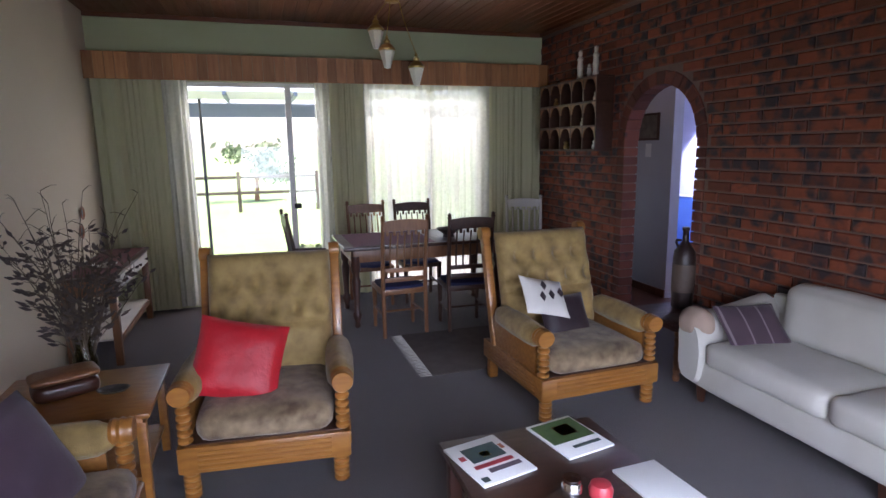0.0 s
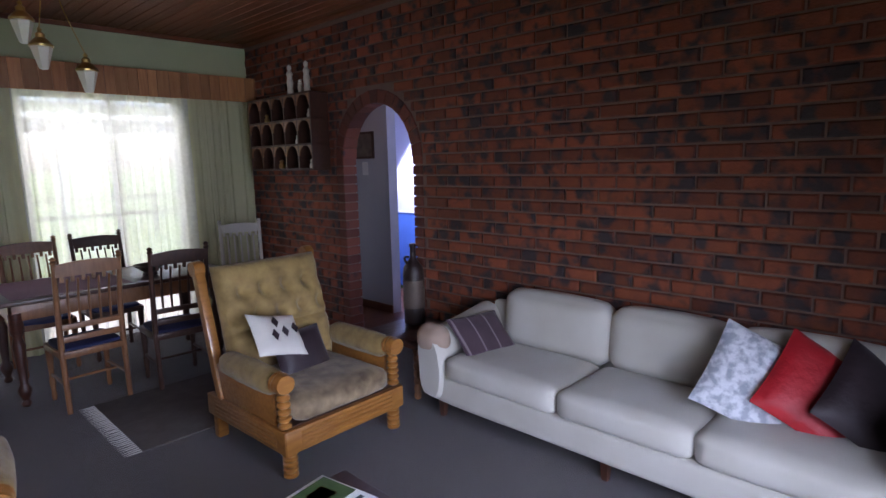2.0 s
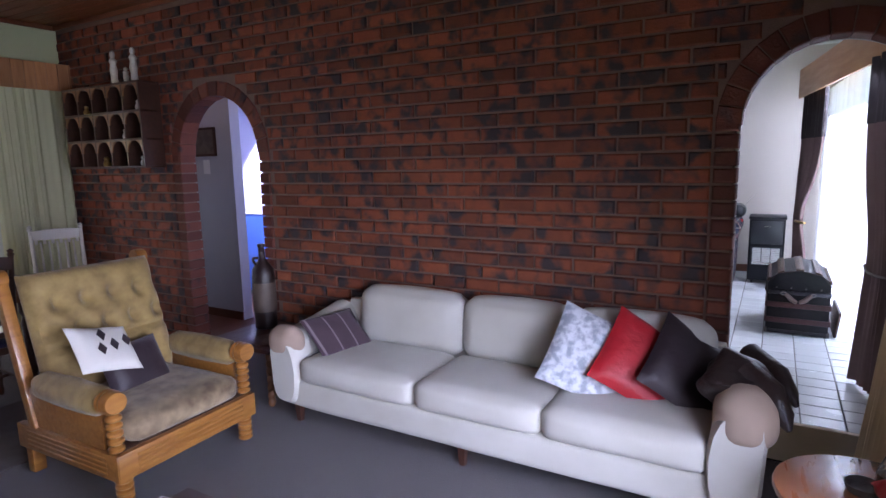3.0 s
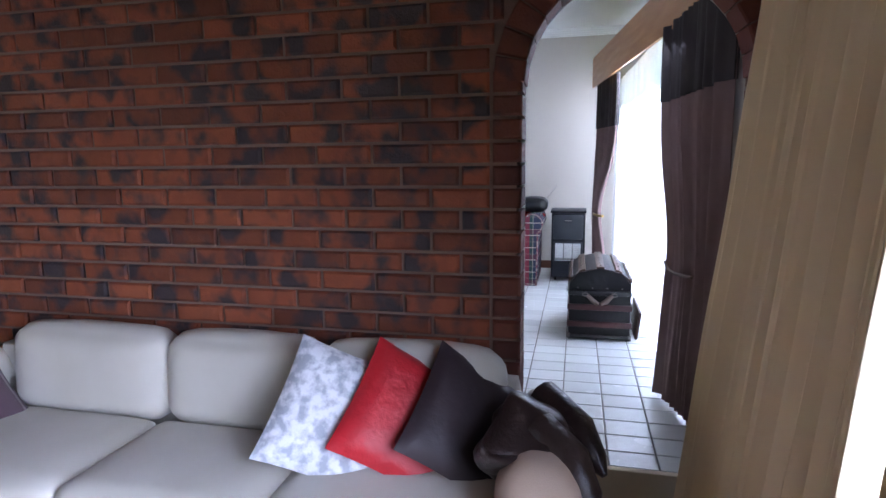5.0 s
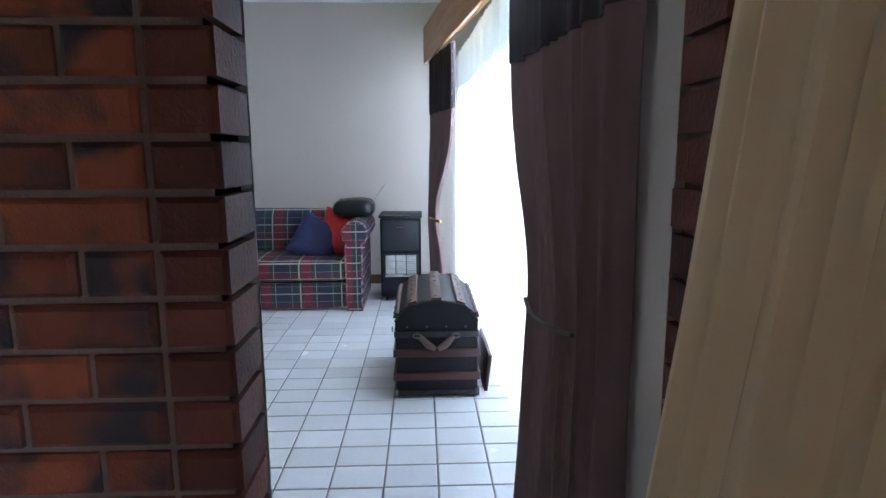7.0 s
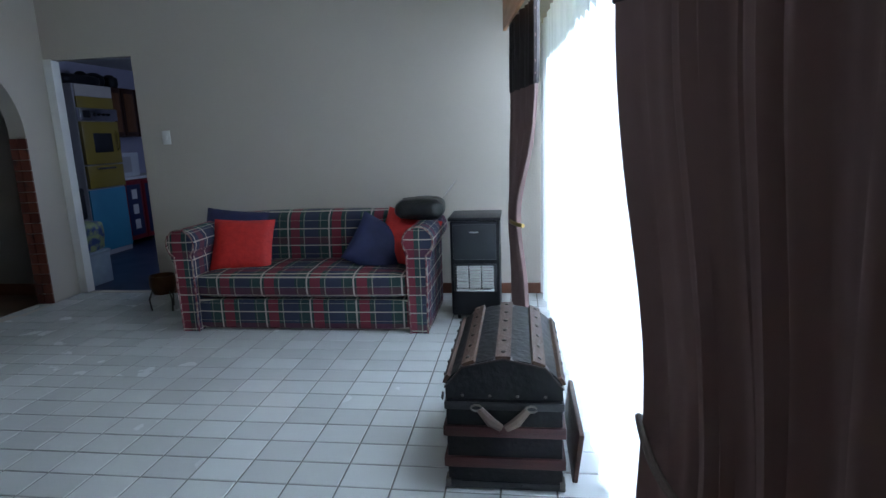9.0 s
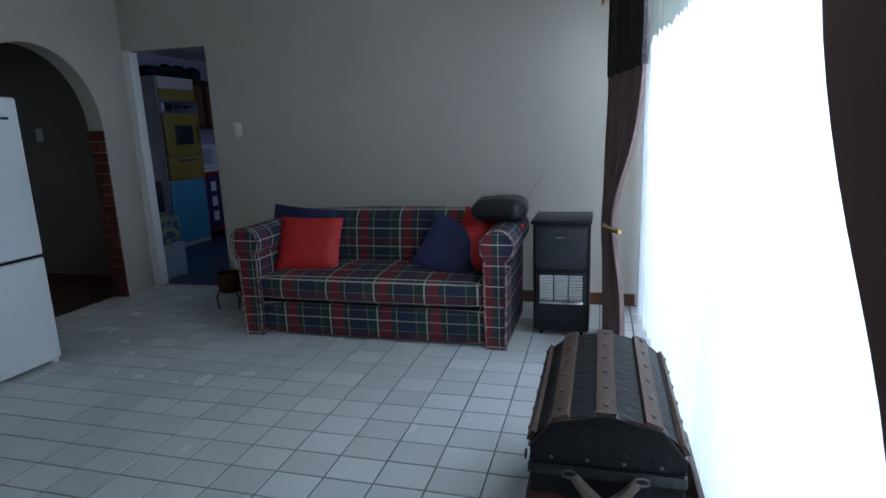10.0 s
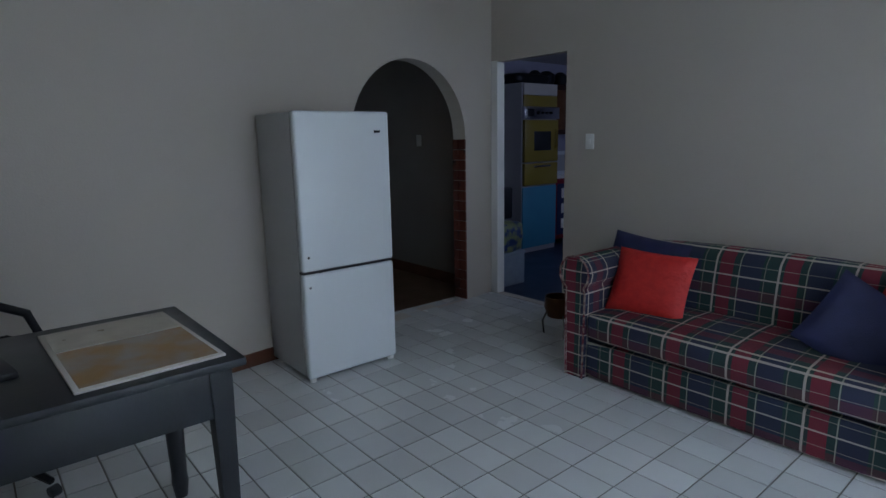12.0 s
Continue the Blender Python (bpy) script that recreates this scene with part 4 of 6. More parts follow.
# corner table with the tall bottle
st = thing("side_table", pose(4.45, 3.02, 0), "dark polished square side table between armchair and sofa", "table")
part("tabletop", B(-0.30, 0.30, -0.30, 0.32, 0.385, 0.415, bev=0.008), MAHOG, st)
for sx in (-1, 1):
    for sy in (-1, 1):
        part("leg", lathe(bmesh.new(), beads(0.028, 7, 0.385, 0.7), 12, Matrix.Translation((sx * 0.25, sy * 0.25, 0))), MIDWOOD, st)
bt = thing("bottle", pose(4.55, 3.16, 0.415), "tall dark stoneware bottle with a ring handle and pale label", "bottle")
part("body", lathe(bmesh.new(), [(0.05, 0), (0.082, 0.012), (0.085, 0.40), (0.078, 0.46), (0.045, 0.51), (0.024, 0.54), (0.022, 0.62), (0.030, 0.63), (0.028, 0.65), (0.012, 0.652)], 24), LEATHER, bt)
part("handle", tube(bmesh.new(), [(-0.025 - 0.045 * math.sin(a * math.pi / 10), 0.02, 0.545 - 0.075 * a / 10 + 0.03 * math.sin(a * math.pi / 10)) for a in range(11)], 0.010), LEATHER, bt)
part("label", lathe(bmesh.new(), [(0.0866, 0.14), (0.0868, 0.36), (0.0855, 0.361), (0.0855, 0.139)], 24), TAN, bt, "faded tan label band")
solid("bottle_coaster", lathe(bmesh.new(), [(0.02, 0), (0.13, 0.0), (0.14, 0.012), (0.13, 0.016), (0.02, 0.014)], 24), DARKWOOD, "round dark wooden bowl on the side table", "bowl", pose(4.33, 2.88, 0.415))

# round cherry table by the drape, with carafes
rt = thing("round_table", pose(3.865, -0.516, -0.08), "round polished cherry table beside the cream drape", "table")
part("tabletop", lathe(bmesh.new(), [(0.02, 0.515), (0.285, 0.515), (0.302, 0.522), (0.306, 0.533), (0.302, 0.545), (0.29, 0.55), (0.02, 0.55)], 48), CHERRY, rt)
part("column", lathe(bmesh.new(), [(0.05, 0.085), (0.045, 0.12), (0.03, 0.2), (0.045, 0.3), (0.03, 0.42), (0.06, 0.514)], 18), CHERRY, rt)
for i in range(3):
    a = 2 * math.pi * i / 3
    part("foot", tube(bmesh.new(), [(0.03 * math.cos(a), 0.03 * math.sin(a), 0.13), (0.15 * math.cos(a), 0.15 * math.sin(a), 0.11), (0.26 * math.cos(a), 0.26 * math.sin(a), 0.10)], [0.025, 0.02, 0.018]), CHERRY, rt)
for px, py, hh in ((3.93, -0.575, 1.0), (3.87, -0.68, 1.0)):
    c = thing("carafe", pose(px, py, 0.47), "slender clear glass carafe with brown sand inside", "carafe", "carafes on the round table")
    prof = [(0.010, 0.002), (0.046, 0.002), (0.052, 0.02), (0.048, 0.07), (0.022, 0.14), (0.015, 0.20), (0.019, 0.245), (0.026, 0.25)]
    o = part("glass", lathe(bmesh.new(), [(r, z * hh) for r, z in prof] + [(r - 0.002, z * hh) for r, z in reversed(prof[1:])], 22), GLASS, c)
    o.visible_shadow = False
    part("sand", lathe(bmesh.new(), [(0.01, 0.006), (0.043, 0.007), (0.048, 0.02), (0.046, 0.062), (0.01, 0.064)], 18), TAN, c)
solid("glass_ashtray", lathe(bmesh.new(), [(0.02, 0), (0.05, 0), (0.062, 0.03), (0.055, 0.032), (0.042, 0.010), (0.005, 0.009)], 20), STEEL, "small round grey ashtray on the table", "ashtray", pose(3.89, -0.49, 0.47))
bm = pillow(bmesh.new(), 0.16, 0.14, 0.09, n=12, wob=0.02)
solid("cloth", bm, RED_C, "crumpled crimson cloth on the round table", "cloth", pose(3.80, -0.595, 0.51, 20, 0, 30))

# console table with its runner
co = thing("console_table", pose(0.06, 5.25, 0), "narrow two-drawer wooden console table against the cream wall", "table")
part("tabletop", B(-0.19, 0.22, -0.77, 0.73, 0.715, 0.74, bev=0.005), DARKWOOD, co)
part("apron", B(-0.17, 0.19, -0.73, 0.69, 0.58, 0.714, bev=0.003), MIDWOOD, co)
for y0 in (-0.70, 0.0):
    # the white light on the drawer fronts is put into their pale colour
    dr = part("drawer", B(0.19, 0.206, y0 + 0.02, y0 + 0.66, 0.595, 0.705, bev=0.004), WHITE_C, co, "drawer front with white light put into its colour")
    for k in (0.18, 0.5):
        part("knob", lathe(bmesh.new(), [(0.006, 0), (0.006, 0.012), (0.015, 0.018), (0.012, 0.028), (0.002, 0.03)], 12, pose(0.206, y0 + 0.02 + k, 0.65, 0, 90, 0)), DARKWOOD, dr)
for sx in (-0.155, 0.175):
    for sy in (-0.71, 0.67):
        part("leg", B(sx - 0.028, sx + 0.028, sy - 0.028, sy + 0.028, 0, 0.60, bev=0.004), MIDWOOD, co)
    part("stretcher", B(sx - 0.012, sx + 0.012, -0.70, 0.66, 0.16, 0.20, bev=0.003), MIDWOOD, co)
part("lower_shelf", B(-0.15, 0.17, -0.69, 0.65, 0.20, 0.215, bev=0.002), WHITE_C, co)
solid("table_runner", B(-0.16, 0.17, -0.70, 0.66, 0, 0.004), mat("runner_cloth", (0.11, 0.030, 0.034), (0.16, 0.07, 0.07), 22, 0.85, 0, 0.3, 200, (1, 6, 1)), "dark red woven runner on the console table", "runner", pose(0.06, 5.25, 0.74))
solid("dish", lathe(bmesh.new(), [(0.02, 0), (0.05, 0.0), (0.10, 0.022), (0.098, 0.027), (0.05, 0.008), (0.005, 0.006)], 24), PORC, "small shallow dish on the console runner", "dish", pose(0.10, 4.95, 0.744))
for z, y, r in ((1.17, 5.36, 0.062), (1.01, 5.28, 0.066)):
    p = thing("wall_plate", pose(XW + 0.006, y, z, 0, 90, 0), "round red-brown painted plate hung on the cream wall", "plate", "plates on the cream wall")
    part("disc", lathe(bmesh.new(), [(0.02, 0), (r * 0.7, 0.002), (r, 0.014), (r - 0.004, 0.018), (r * 0.66, 0.008), (0.005, 0.007)], 24), CHERRY, p)
    part("centre", lathe(bmesh.new(), [(0.01, 0.0075), (r * 0.55, 0.0082), (r * 0.5, 0.0105), (0.003, 0.011)], 20), BROWN_C, p)

# low side table with box, ashtray and the vase of dried branches
lt = thing("side_table", pose(0.46, 2.68, 0), "low golden oak side table beside the armchairs", "table")
part("tabletop", B(-0.38, 0.38, -0.36, 0.32, 0.475, 0.50, bev=0.007), OAK, lt)
part("apron", B(-0.34, 0.34, -0.32, 0.28, 0.40, 0.474, bev=0.003), OAK, lt)
part("shelf", B(-0.33, 0.33, -0.31, 0.27, 0.14, 0.16, bev=0.003), OAK, lt)
for sx in (-1, 1):
    for sy in (-0.30, 0.26):
        part("leg", B(sx * 0.33 - 0.022, sx * 0.33 + 0.022, sy - 0.022, sy + 0.022, 0, 0.44, bev=0.005), OAK, lt)
ash = thing("ashtray", pose(0.62, 2.66, 0.50), "small oval metal ashtray on the oak side table", "ashtray")
part("bowl", lathe(bmesh.new(), [(0.02, 0), (0.05, 0.001), (0.066, 0.016), (0.060, 0.018), (0.045, 0.006), (0.004, 0.005)], 22, Matrix.Diagonal((1.2, 0.8, 1, 1))), STEEL, ash)
bx_ = thing("wooden_box", pose(0.40, 2.70, 0.50, 0, 0, 25), "rounded dark wooden box on the oak side table", "box")
part("body", soft(bmesh.new(), -0.14, 0.14, -0.08, 0.08, 0, 0.085, 0.03, 0.006, 8), MAHOG, bx_)
part("lid", soft(bmesh.new(), -0.145, 0.145, -0.085, 0.085, 0.086, 0.125, 0.02, 0.008, 8), MIDWOOD, bx_)
va = thing("vase", pose(0.44, 2.92, 0.50), "olive glass vase holding tall dried branches", "vase")
prof = [(0.01, 0.004), (0.055, 0.004), (0.062, 0.02), (0.060, 0.10), (0.040, 0.17), (0.035, 0.20), (0.045, 0.225)]
part("glass", lathe(bmesh.new(), prof + [(r - 0.003, z) for r, z in reversed(prof[1:])], 24), GREENGLASS, va)
random.seed(11)
bl = bmesh.new()
for i in range(38):
    a, spread, hh = random.uniform(0, 6.28), random.uniform(0.06, 0.34), random.uniform(0.45, 0.98)
    bw, pts = bmesh.new(), []
    for k in range(9):
        s = k / 8
        rr = 0.015 + spread * s ** 1.6
        pts.append(Vector((rr * math.cos(a) + 0.02 * math.sin(5 * s + i), rr * math.sin(a) + 0.02 * math.cos(4 * s + 2 * i), 0.03 + hh * s)))
    pts = [Vector((max(p.x, -0.54), p.y, p.z)) for p in pts]
    tube(bw, pts, [0.005 * (1 - 0.75 * k / 8) for k in range(9)], 5)
    for k in range(3, 9):
        for q in range(3 if hh < 0.75 else 1):
            b2 = random.uniform(0, 6.28)
            d = Vector((math.cos(b2), math.sin(b2), random.uniform(0.2, 0.9))).normalized() * random.uniform(0.04, 0.11)
            tube(bw, [pts[k], pts[k] + d * 0.6 + Vector((0, 0, 0.01)), pts[k] + d], [0.0022, 0.0016, 0.0008], 4)
            if hh < 0.75:
                tube(bl, [pts[k] + d * 0.7, pts[k] + d * 1.0, pts[k] + d * 1.35], [0.002, 0.010, 0.002], 5)
    part("branch", bw, TWIG, va)
tagged(part("seed_heads", bl, SEED, va, "dark dried leaves and seed heads"), kind="stuff")


# ---- dining end of the lounge ----
rug = solid("rug", B(-0.60, 0.75, -0.48, 0.52, 0.001, 0.012, bev=0.003), RUG, "thin brown woven rug with pale fringes on the carpet", "rug", pose(3.15, 3.93, 0))
bm = bmesh.new()
for i in range(34):
    y = -0.47 + i * 0.0295
    tube(bm, [(-0.60, y, 0.007), (-0.65, y + random.uniform(-0.008, 0.008), 0.006), (-0.70, y + random.uniform(-0.012, 0.012), 0.005)], [0.004, 0.003, 0.001], 5)
part("fringe", bm, WHITE_C, rug, "pale knotted fringe")

dt = thing("dining_table", pose(2.90, 5.20, 0), "long dark wooden dining table with turned legs", "table")
part("tabletop", B(-0.80, 0.90, -0.46, 0.46, 0.765, 0.80, bev=0.010), MAHOG, dt)
part("apron", box(B(-0.72, 0.82, -0.38, -0.355, 0.64, 0.764, bev=0.003), -0.72, 0.82, 0.355, 0.38, 0.64, 0.764, 0.003), MIDWOOD, dt)
part("apron", box(B(-0.72, -0.695, -0.38, 0.38, 0.64, 0.764, bev=0.003), 0.795, 0.82, -0.38, 0.38, 0.64, 0.764, 0.003), MIDWOOD, dt)
for sx in (-0.68, 0.78):
    for sy in (-0.35, 0.35):
        part("leg", lathe(bmesh.new(), [(0.022, 0), (0.036, 0.02), (0.022, 0.05), (0.042, 0.10), (0.046, 0.13), (0.026, 0.17), (0.032, 0.30), (0.044, 0.46), (0.028, 0.52), (0.046, 0.56), (0.046, 0.70)], 16, Matrix.Translation((sx, sy, 0))), MAHOG, dt, "turned table leg")
solid("tablecloth", B(-0.70, 0.10, -0.40, 0.40, 0, 0.003), mat("plum_runner", (0.15, 0.055, 0.085), (0.10, 0.04, 0.06), 18, 0.8, 0, 0.3, 200, (1, 5, 1)), "plum woven cloth on the dining table", "tablecloth", pose(2.90, 5.20, 0.80))
solid("fruit_bowl", lathe(bmesh.new(), [(0.02, 0), (0.06, 0.002), (0.05, 0.03), (0.13, 0.085), (0.125, 0.09), (0.05, 0.04), (0.005, 0.038)], 24), LEATHER, "dark footed bowl on the dining table", "bowl", pose(3.22, 5.05, 0.80))


def dining_chair(m, wood, label, arms=False):
    """Spindle-back chair, 0.42 wide; its back stands at y = 0 and it faces +y."""
    t = thing("dining_chair", m, label, "chair", "chairs round the dining table")
    for sx in (-1, 1):
        part("back_post", tube(bmesh.new(), [(sx * 0.20, 0, 0), (sx * 0.20, 0.02, 0.45), (sx * 0.20, 0.0, 0.75), (sx * 0.205, -0.055, 1.08)], [0.019, 0.021, 0.019, 0.016], 10), wood, t)
        part("finial", lathe(bmesh.new(), [(0.016, 0), (0.024, 0.012), (0.014, 0.024), (0.022, 0.038), (0.004, 0.052)], 10, Matrix.Translation((sx * 0.205, -0.055, 1.075))), wood, t)
        part("leg", lathe(bmesh.new(), [(0.015, 0), (0.021, 0.03), (0.016, 0.08), (0.024, 0.14), (0.018, 0.20), (0.024, 0.32), (0.026, 0.42)], 12, Matrix.Translation((sx * 0.19, 0.39, 0))), wood, t)
        part("side_stretcher", tube(bmesh.new(), [(sx * 0.195, 0.02, 0.20), (sx * 0.19, 0.39, 0.20)], 0.011), wood, t)
        if arms:
            part("arm", tube(bmesh.new(), [(sx * 0.20, 0.0, 0.70), (sx * 0.23, 0.2, 0.69), (sx * 0.22, 0.37, 0.67)], [0.018, 0.02, 0.022], 10), wood, t)
            part("arm_post", lathe(bmesh.new(), [(0.016, 0.42), (0.022, 0.5), (0.014, 0.56), (0.02, 0.66)], 10, Matrix.Translation((sx * 0.21, 0.36, 0))), wood, t)
    part("front_stretcher", tube(bmesh.new(), [(-0.19, 0.2, 0.19), (0.19, 0.2, 0.19)], 0.011), wood, t)
    part("seat_frame", box(box(box(B(-0.21, 0.21, 0.37, 0.41, 0.395, 0.445, bev=0.005), -0.21, 0.21, 0.0, 0.03, 0.395, 0.445, 0.005), -0.215, -0.185, 0.0, 0.41, 0.395, 0.445, 0.005), 0.185, 0.215, 0.0, 0.41, 0.395, 0.445, 0.005), wood, t)
    part("seat", soft(bmesh.new(), -0.19, 0.19, 0.02, 0.40, 0.415, 0.475, 0.02, 0.012, 6), BLUE_C, t, "dark upholstered drop-in seat")
    bm = bmesh.new()
    rings = [[bm.verts.new((0.4 * k / 10 - 0.2, y, z)) for y, z in ((-0.065, 0.985), (-0.040, 0.985), (-0.040, 1.07 + 0.016 * math.sin(math.pi * k / 10)), (-0.065, 1.07 + 0.016 * math.sin(math.pi * k / 10)))] for k in range(11)]
    for p, q in zip(rings, rings[1:]):
        for j in range(4):
            bm.faces.new((p[j], p[(j + 1) % 4], q[(j + 1) % 4], q[j]))
    bm.faces.new(rings[0]), bm.faces.new(rings[-1])
    for k in range(6):
        a = (k - 2.5) * 0.066
        part("tooth", B(a - 0.012, a + 0.012, -0.058, -0.040, 0.945, 0.99, bev=0.003, seg=1), wood, t)
    part("top_rail", bm, wood, t, "shaped top rail")
    for z, y in ((0.62, 0.008), (0.53, 0.016)):
        part("back_rail", B(-0.195, 0.195, y - 0.012, y + 0.010, z - 0.02, z + 0.02, bev=0.004), wood, t)
    for k in range(5):
        a = (k - 2) * 0.066
        part("spindle", tube(bmesh.new(), [(a, 0.006, 0.63), (a, 0.0, 0.76), (a, -0.02, 0.88), (a, -0.046, 0.965)], [0.007, 0.010, 0.007, 0.008], 8), wood, t)
    return t


dining_chair(pose(2.60, 4.45, 0, 0, 0, 3), MIDWOOD, "light brown spindle-back dining chair with a dark seat")
dining_chair(pose(3.20, 4.37, 0, 0, 0, -3), DARKWOOD, "dark brown spindle-back dining chair with a dark seat")
dining_chair(pose(2.53, 5.92, 0, 0, 0, 180), MIDWOOD, "brown spindle-back dining chair on the window side")
dining_chair(pose(3.07, 5.92, 0, 0, 0, 180), DARKWOOD, "dark spindle-back dining chair on the window side")
dining_chair(pose(4.42, 5.78, 0, 0, 0, 160), WHITE_C, "pale spindle-back dining chair near the brick corner")
dining_chair(pose(1.66, 5.22, 0, 0, 0, -86), DARKWOOD, "dark carver dining chair with turned arms", True)

# three hanging lantern lamps
lamp = thing("pendant_lamp", pose(2.68, 5.0, ZC), "brass pendant lamp with three opal glass lanterns on chains", "lamp")
part("ceiling_rose", lathe(bmesh.new(), [(0.02, -0.035), (0.06, -0.03), (0.075, 0), (0.02, 0)], 20), BRASS, lamp)
for dx, dy, zb in ((-0.06, 0.0, 2.44), (0.22, 0.0, 2.29), (-0.15, 0.05, 2.62)):
    top = zb + 0.30
    sh = part("shade", lathe(bmesh.new(), [(0.015, zb - ZC), (0.030, zb - ZC + 0.004), (0.058, zb - ZC + 0.10), (0.072, zb - ZC + 0.15), (0.066, zb - ZC + 0.165), (0.01, zb - ZC + 0.165)], 6, Matrix.Translation((dx, dy, 0))), FROST, lamp, "faceted opal glass lantern", False)
    part("cap", lathe(bmesh.new(), [(0.078, 0.16), (0.080, 0.175), (0.055, 0.205), (0.030, 0.225), (0.032, 0.25), (0.012, 0.27), (0.018, 0.285), (0.004, 0.30)], 12, Matrix.Translation((dx, dy, zb - ZC))), BRASS, lamp, "bronze lantern cap")
    part("chain", tube(bmesh.new(), [(dx, dy, top - ZC - 0.01), (dx * 0.5, dy * 0.5, (top - ZC) * 0.4), (dx * 0.3, dy * 0.3, -0.02)], 0.004, 6), BRASS, lamp)

# wall shelf with little arches and figurines
shf = thing("wall_shelf", pose(4.822, 5.20, 1.645), "dark wooden wall shelf with arched pigeonholes on the brick wall", "shelf")
W, D, Hh = 0.60, 0.20, 0.745
part("back_panel", B(-0.012, 0, -W, W, 0, Hh), DARKWOOD, shf)
for k in range(4):
    part("shelf_board", B(-D, -0.012, -W, W, k * (Hh - 0.02) / 3, k * (Hh - 0.02) / 3 + 0.02, bev=0.003), DARKWOOD, shf)
for k in range(6):
    y = -W + k * (2 * W - 0.018) / 5
    part("divider", B(-D + 0.002, -0.012, y, y + 0.018, 0.02, Hh - 0.02), DARKWOOD, shf)
for k in range(3):
    for q in range(5):
        y0 = -W + q * (2 * W - 0.018) / 5 + 0.018
        y1 = y0 + (2 * W - 0.018) / 5 - 0.018
        z1 = (k + 1) * (Hh - 0.02) / 3
        bm = wall(bmesh.new(), 'y', y0, y1, -D, -D + 0.012, z1 - 0.10, z1 - 0.001, ((y0 + 0.008, y1 - 0.008, z1 - 0.10, z1 - 0.10, True),))
        part("arch_trim", bm, MIDWOOD, shf)
for y, h, k, lab in ((-0.42, 0.30, 2.74 - 2.40, "slender pale porcelain figurine"), (-0.12, 0.30, 0.33, "slender pale porcelain figurine"), (-0.30, 0.14, 0.15, "small pale porcelain figurine")):
    p = [(0.03, 0), (0.042, 0.01), (0.034, 0.03), (0.026, 0.25), (0.034, 0.42), (0.024, 0.60), (0.034, 0.70), (0.014, 0.80), (0.022, 0.86), (0.020, 0.95), (0.004, 1.0)]
    solid("figurine", lathe(bmesh.new(), [(r * (1 if h > 0.2 else 0.8), z * h) for r, z in p], 14), PORC, lab + " on the wall shelf", "figurine", pose(4.72, 5.20 + y, 1.645 + Hh), "figurines on the wall shelf")
for y, z in ((-0.48, 2), (-0.48, 0), (0.10, 0), (0.36, 2), (-0.25, 1)):
    solid("ornament", lathe(bmesh.new(), [(0.01, 0), (0.032, 0.004), (0.036, 0.03), (0.022, 0.055), (0.028, 0.075), (0.012, 0.09), (0.002, 0.092)], 14), PORC if y < 0 else BRASS, "small glazed ornament in a shelf pigeonhole", "ornament", pose(4.70, 5.20 + y, 1.645 + z * (Hh - 0.02) / 3 + 0.02), "ornaments in the wall shelf")

pic = thing("picture", pose(5.655, 5.13, 1.90), "small dark-framed picture on the passage wall", "picture")
part("frame", wall(bmesh.new(), 'y', -0.19, 0.19, -0.02, 0.0, -0.15, 0.15, ((-0.165, 0.165, -0.125, 0.125, False),)), DARKWOOD, pic)
part("print", B(-0.008, -0.002, -0.165, 0.165, -0.125, 0.125), mat("sepia_print", (0.20, 0.16, 0.12), (0.08, 0.06, 0.05), 12, 0.4), pic)
solid("notice", B(-0.003, 0, -0.05, 0.05, -0.075, 0.075), PAPER, "small white card on the passage wall", "notice", pose(5.656, 5.12, 1.64))

# ---- sitting room ----
def switch(m, label):
    t = thing("light_switch", m, label, "switch", "white light switches")
    part("plate", B(-0.008, 0, -0.038, 0.038, -0.058, 0.058, bev=0.004), WHITE, t)
    part("rocker", B(-0.013, -0.008, -0.012, 0.012, -0.018, 0.018, bev=0.002, m=Matrix.Rotation(radians(6), 4, 'Y')), PAPER, t)


switch(pose(XE, 2.58, 1.603), "white light switch on the taupe wall")
switch(pose(XE - 0.045, 4.64, 1.63), "white light switch on the dark passage wall")

SOFA = pose(8.45, 1.085, ZT) @ Matrix.Scale(1.10, 4)
sf = thing("plaid_sofa", SOFA, "two-seat dark tartan sofa bed with rolled arms", "sofa")
part("base", soft(bmesh.new(), 0.02, 0.66, -0.70, 0.70, 0.01, 0.215, 0.02, 0.004, 8), PLAID, sf)
part("seat_cushion", soft(bmesh.new(), 0.0, 0.56, -0.69, 0.69, 0.225, 0.375, 0.035, 0.018, 14, 0.003), PLAID, sf)
part("backrest", soft(bmesh.new(), 0.46, 0.70, -0.69, 0.69, 0.32, 0.70, 0.06, 0.018, 14, 0.003, Matrix.Translation((0.58, 0, 0.32)) @ Matrix.Rotation(radians(8), 4, 'Y') @ Matrix.Translation((-0.58, 0, -0.32))), PLAID, sf)
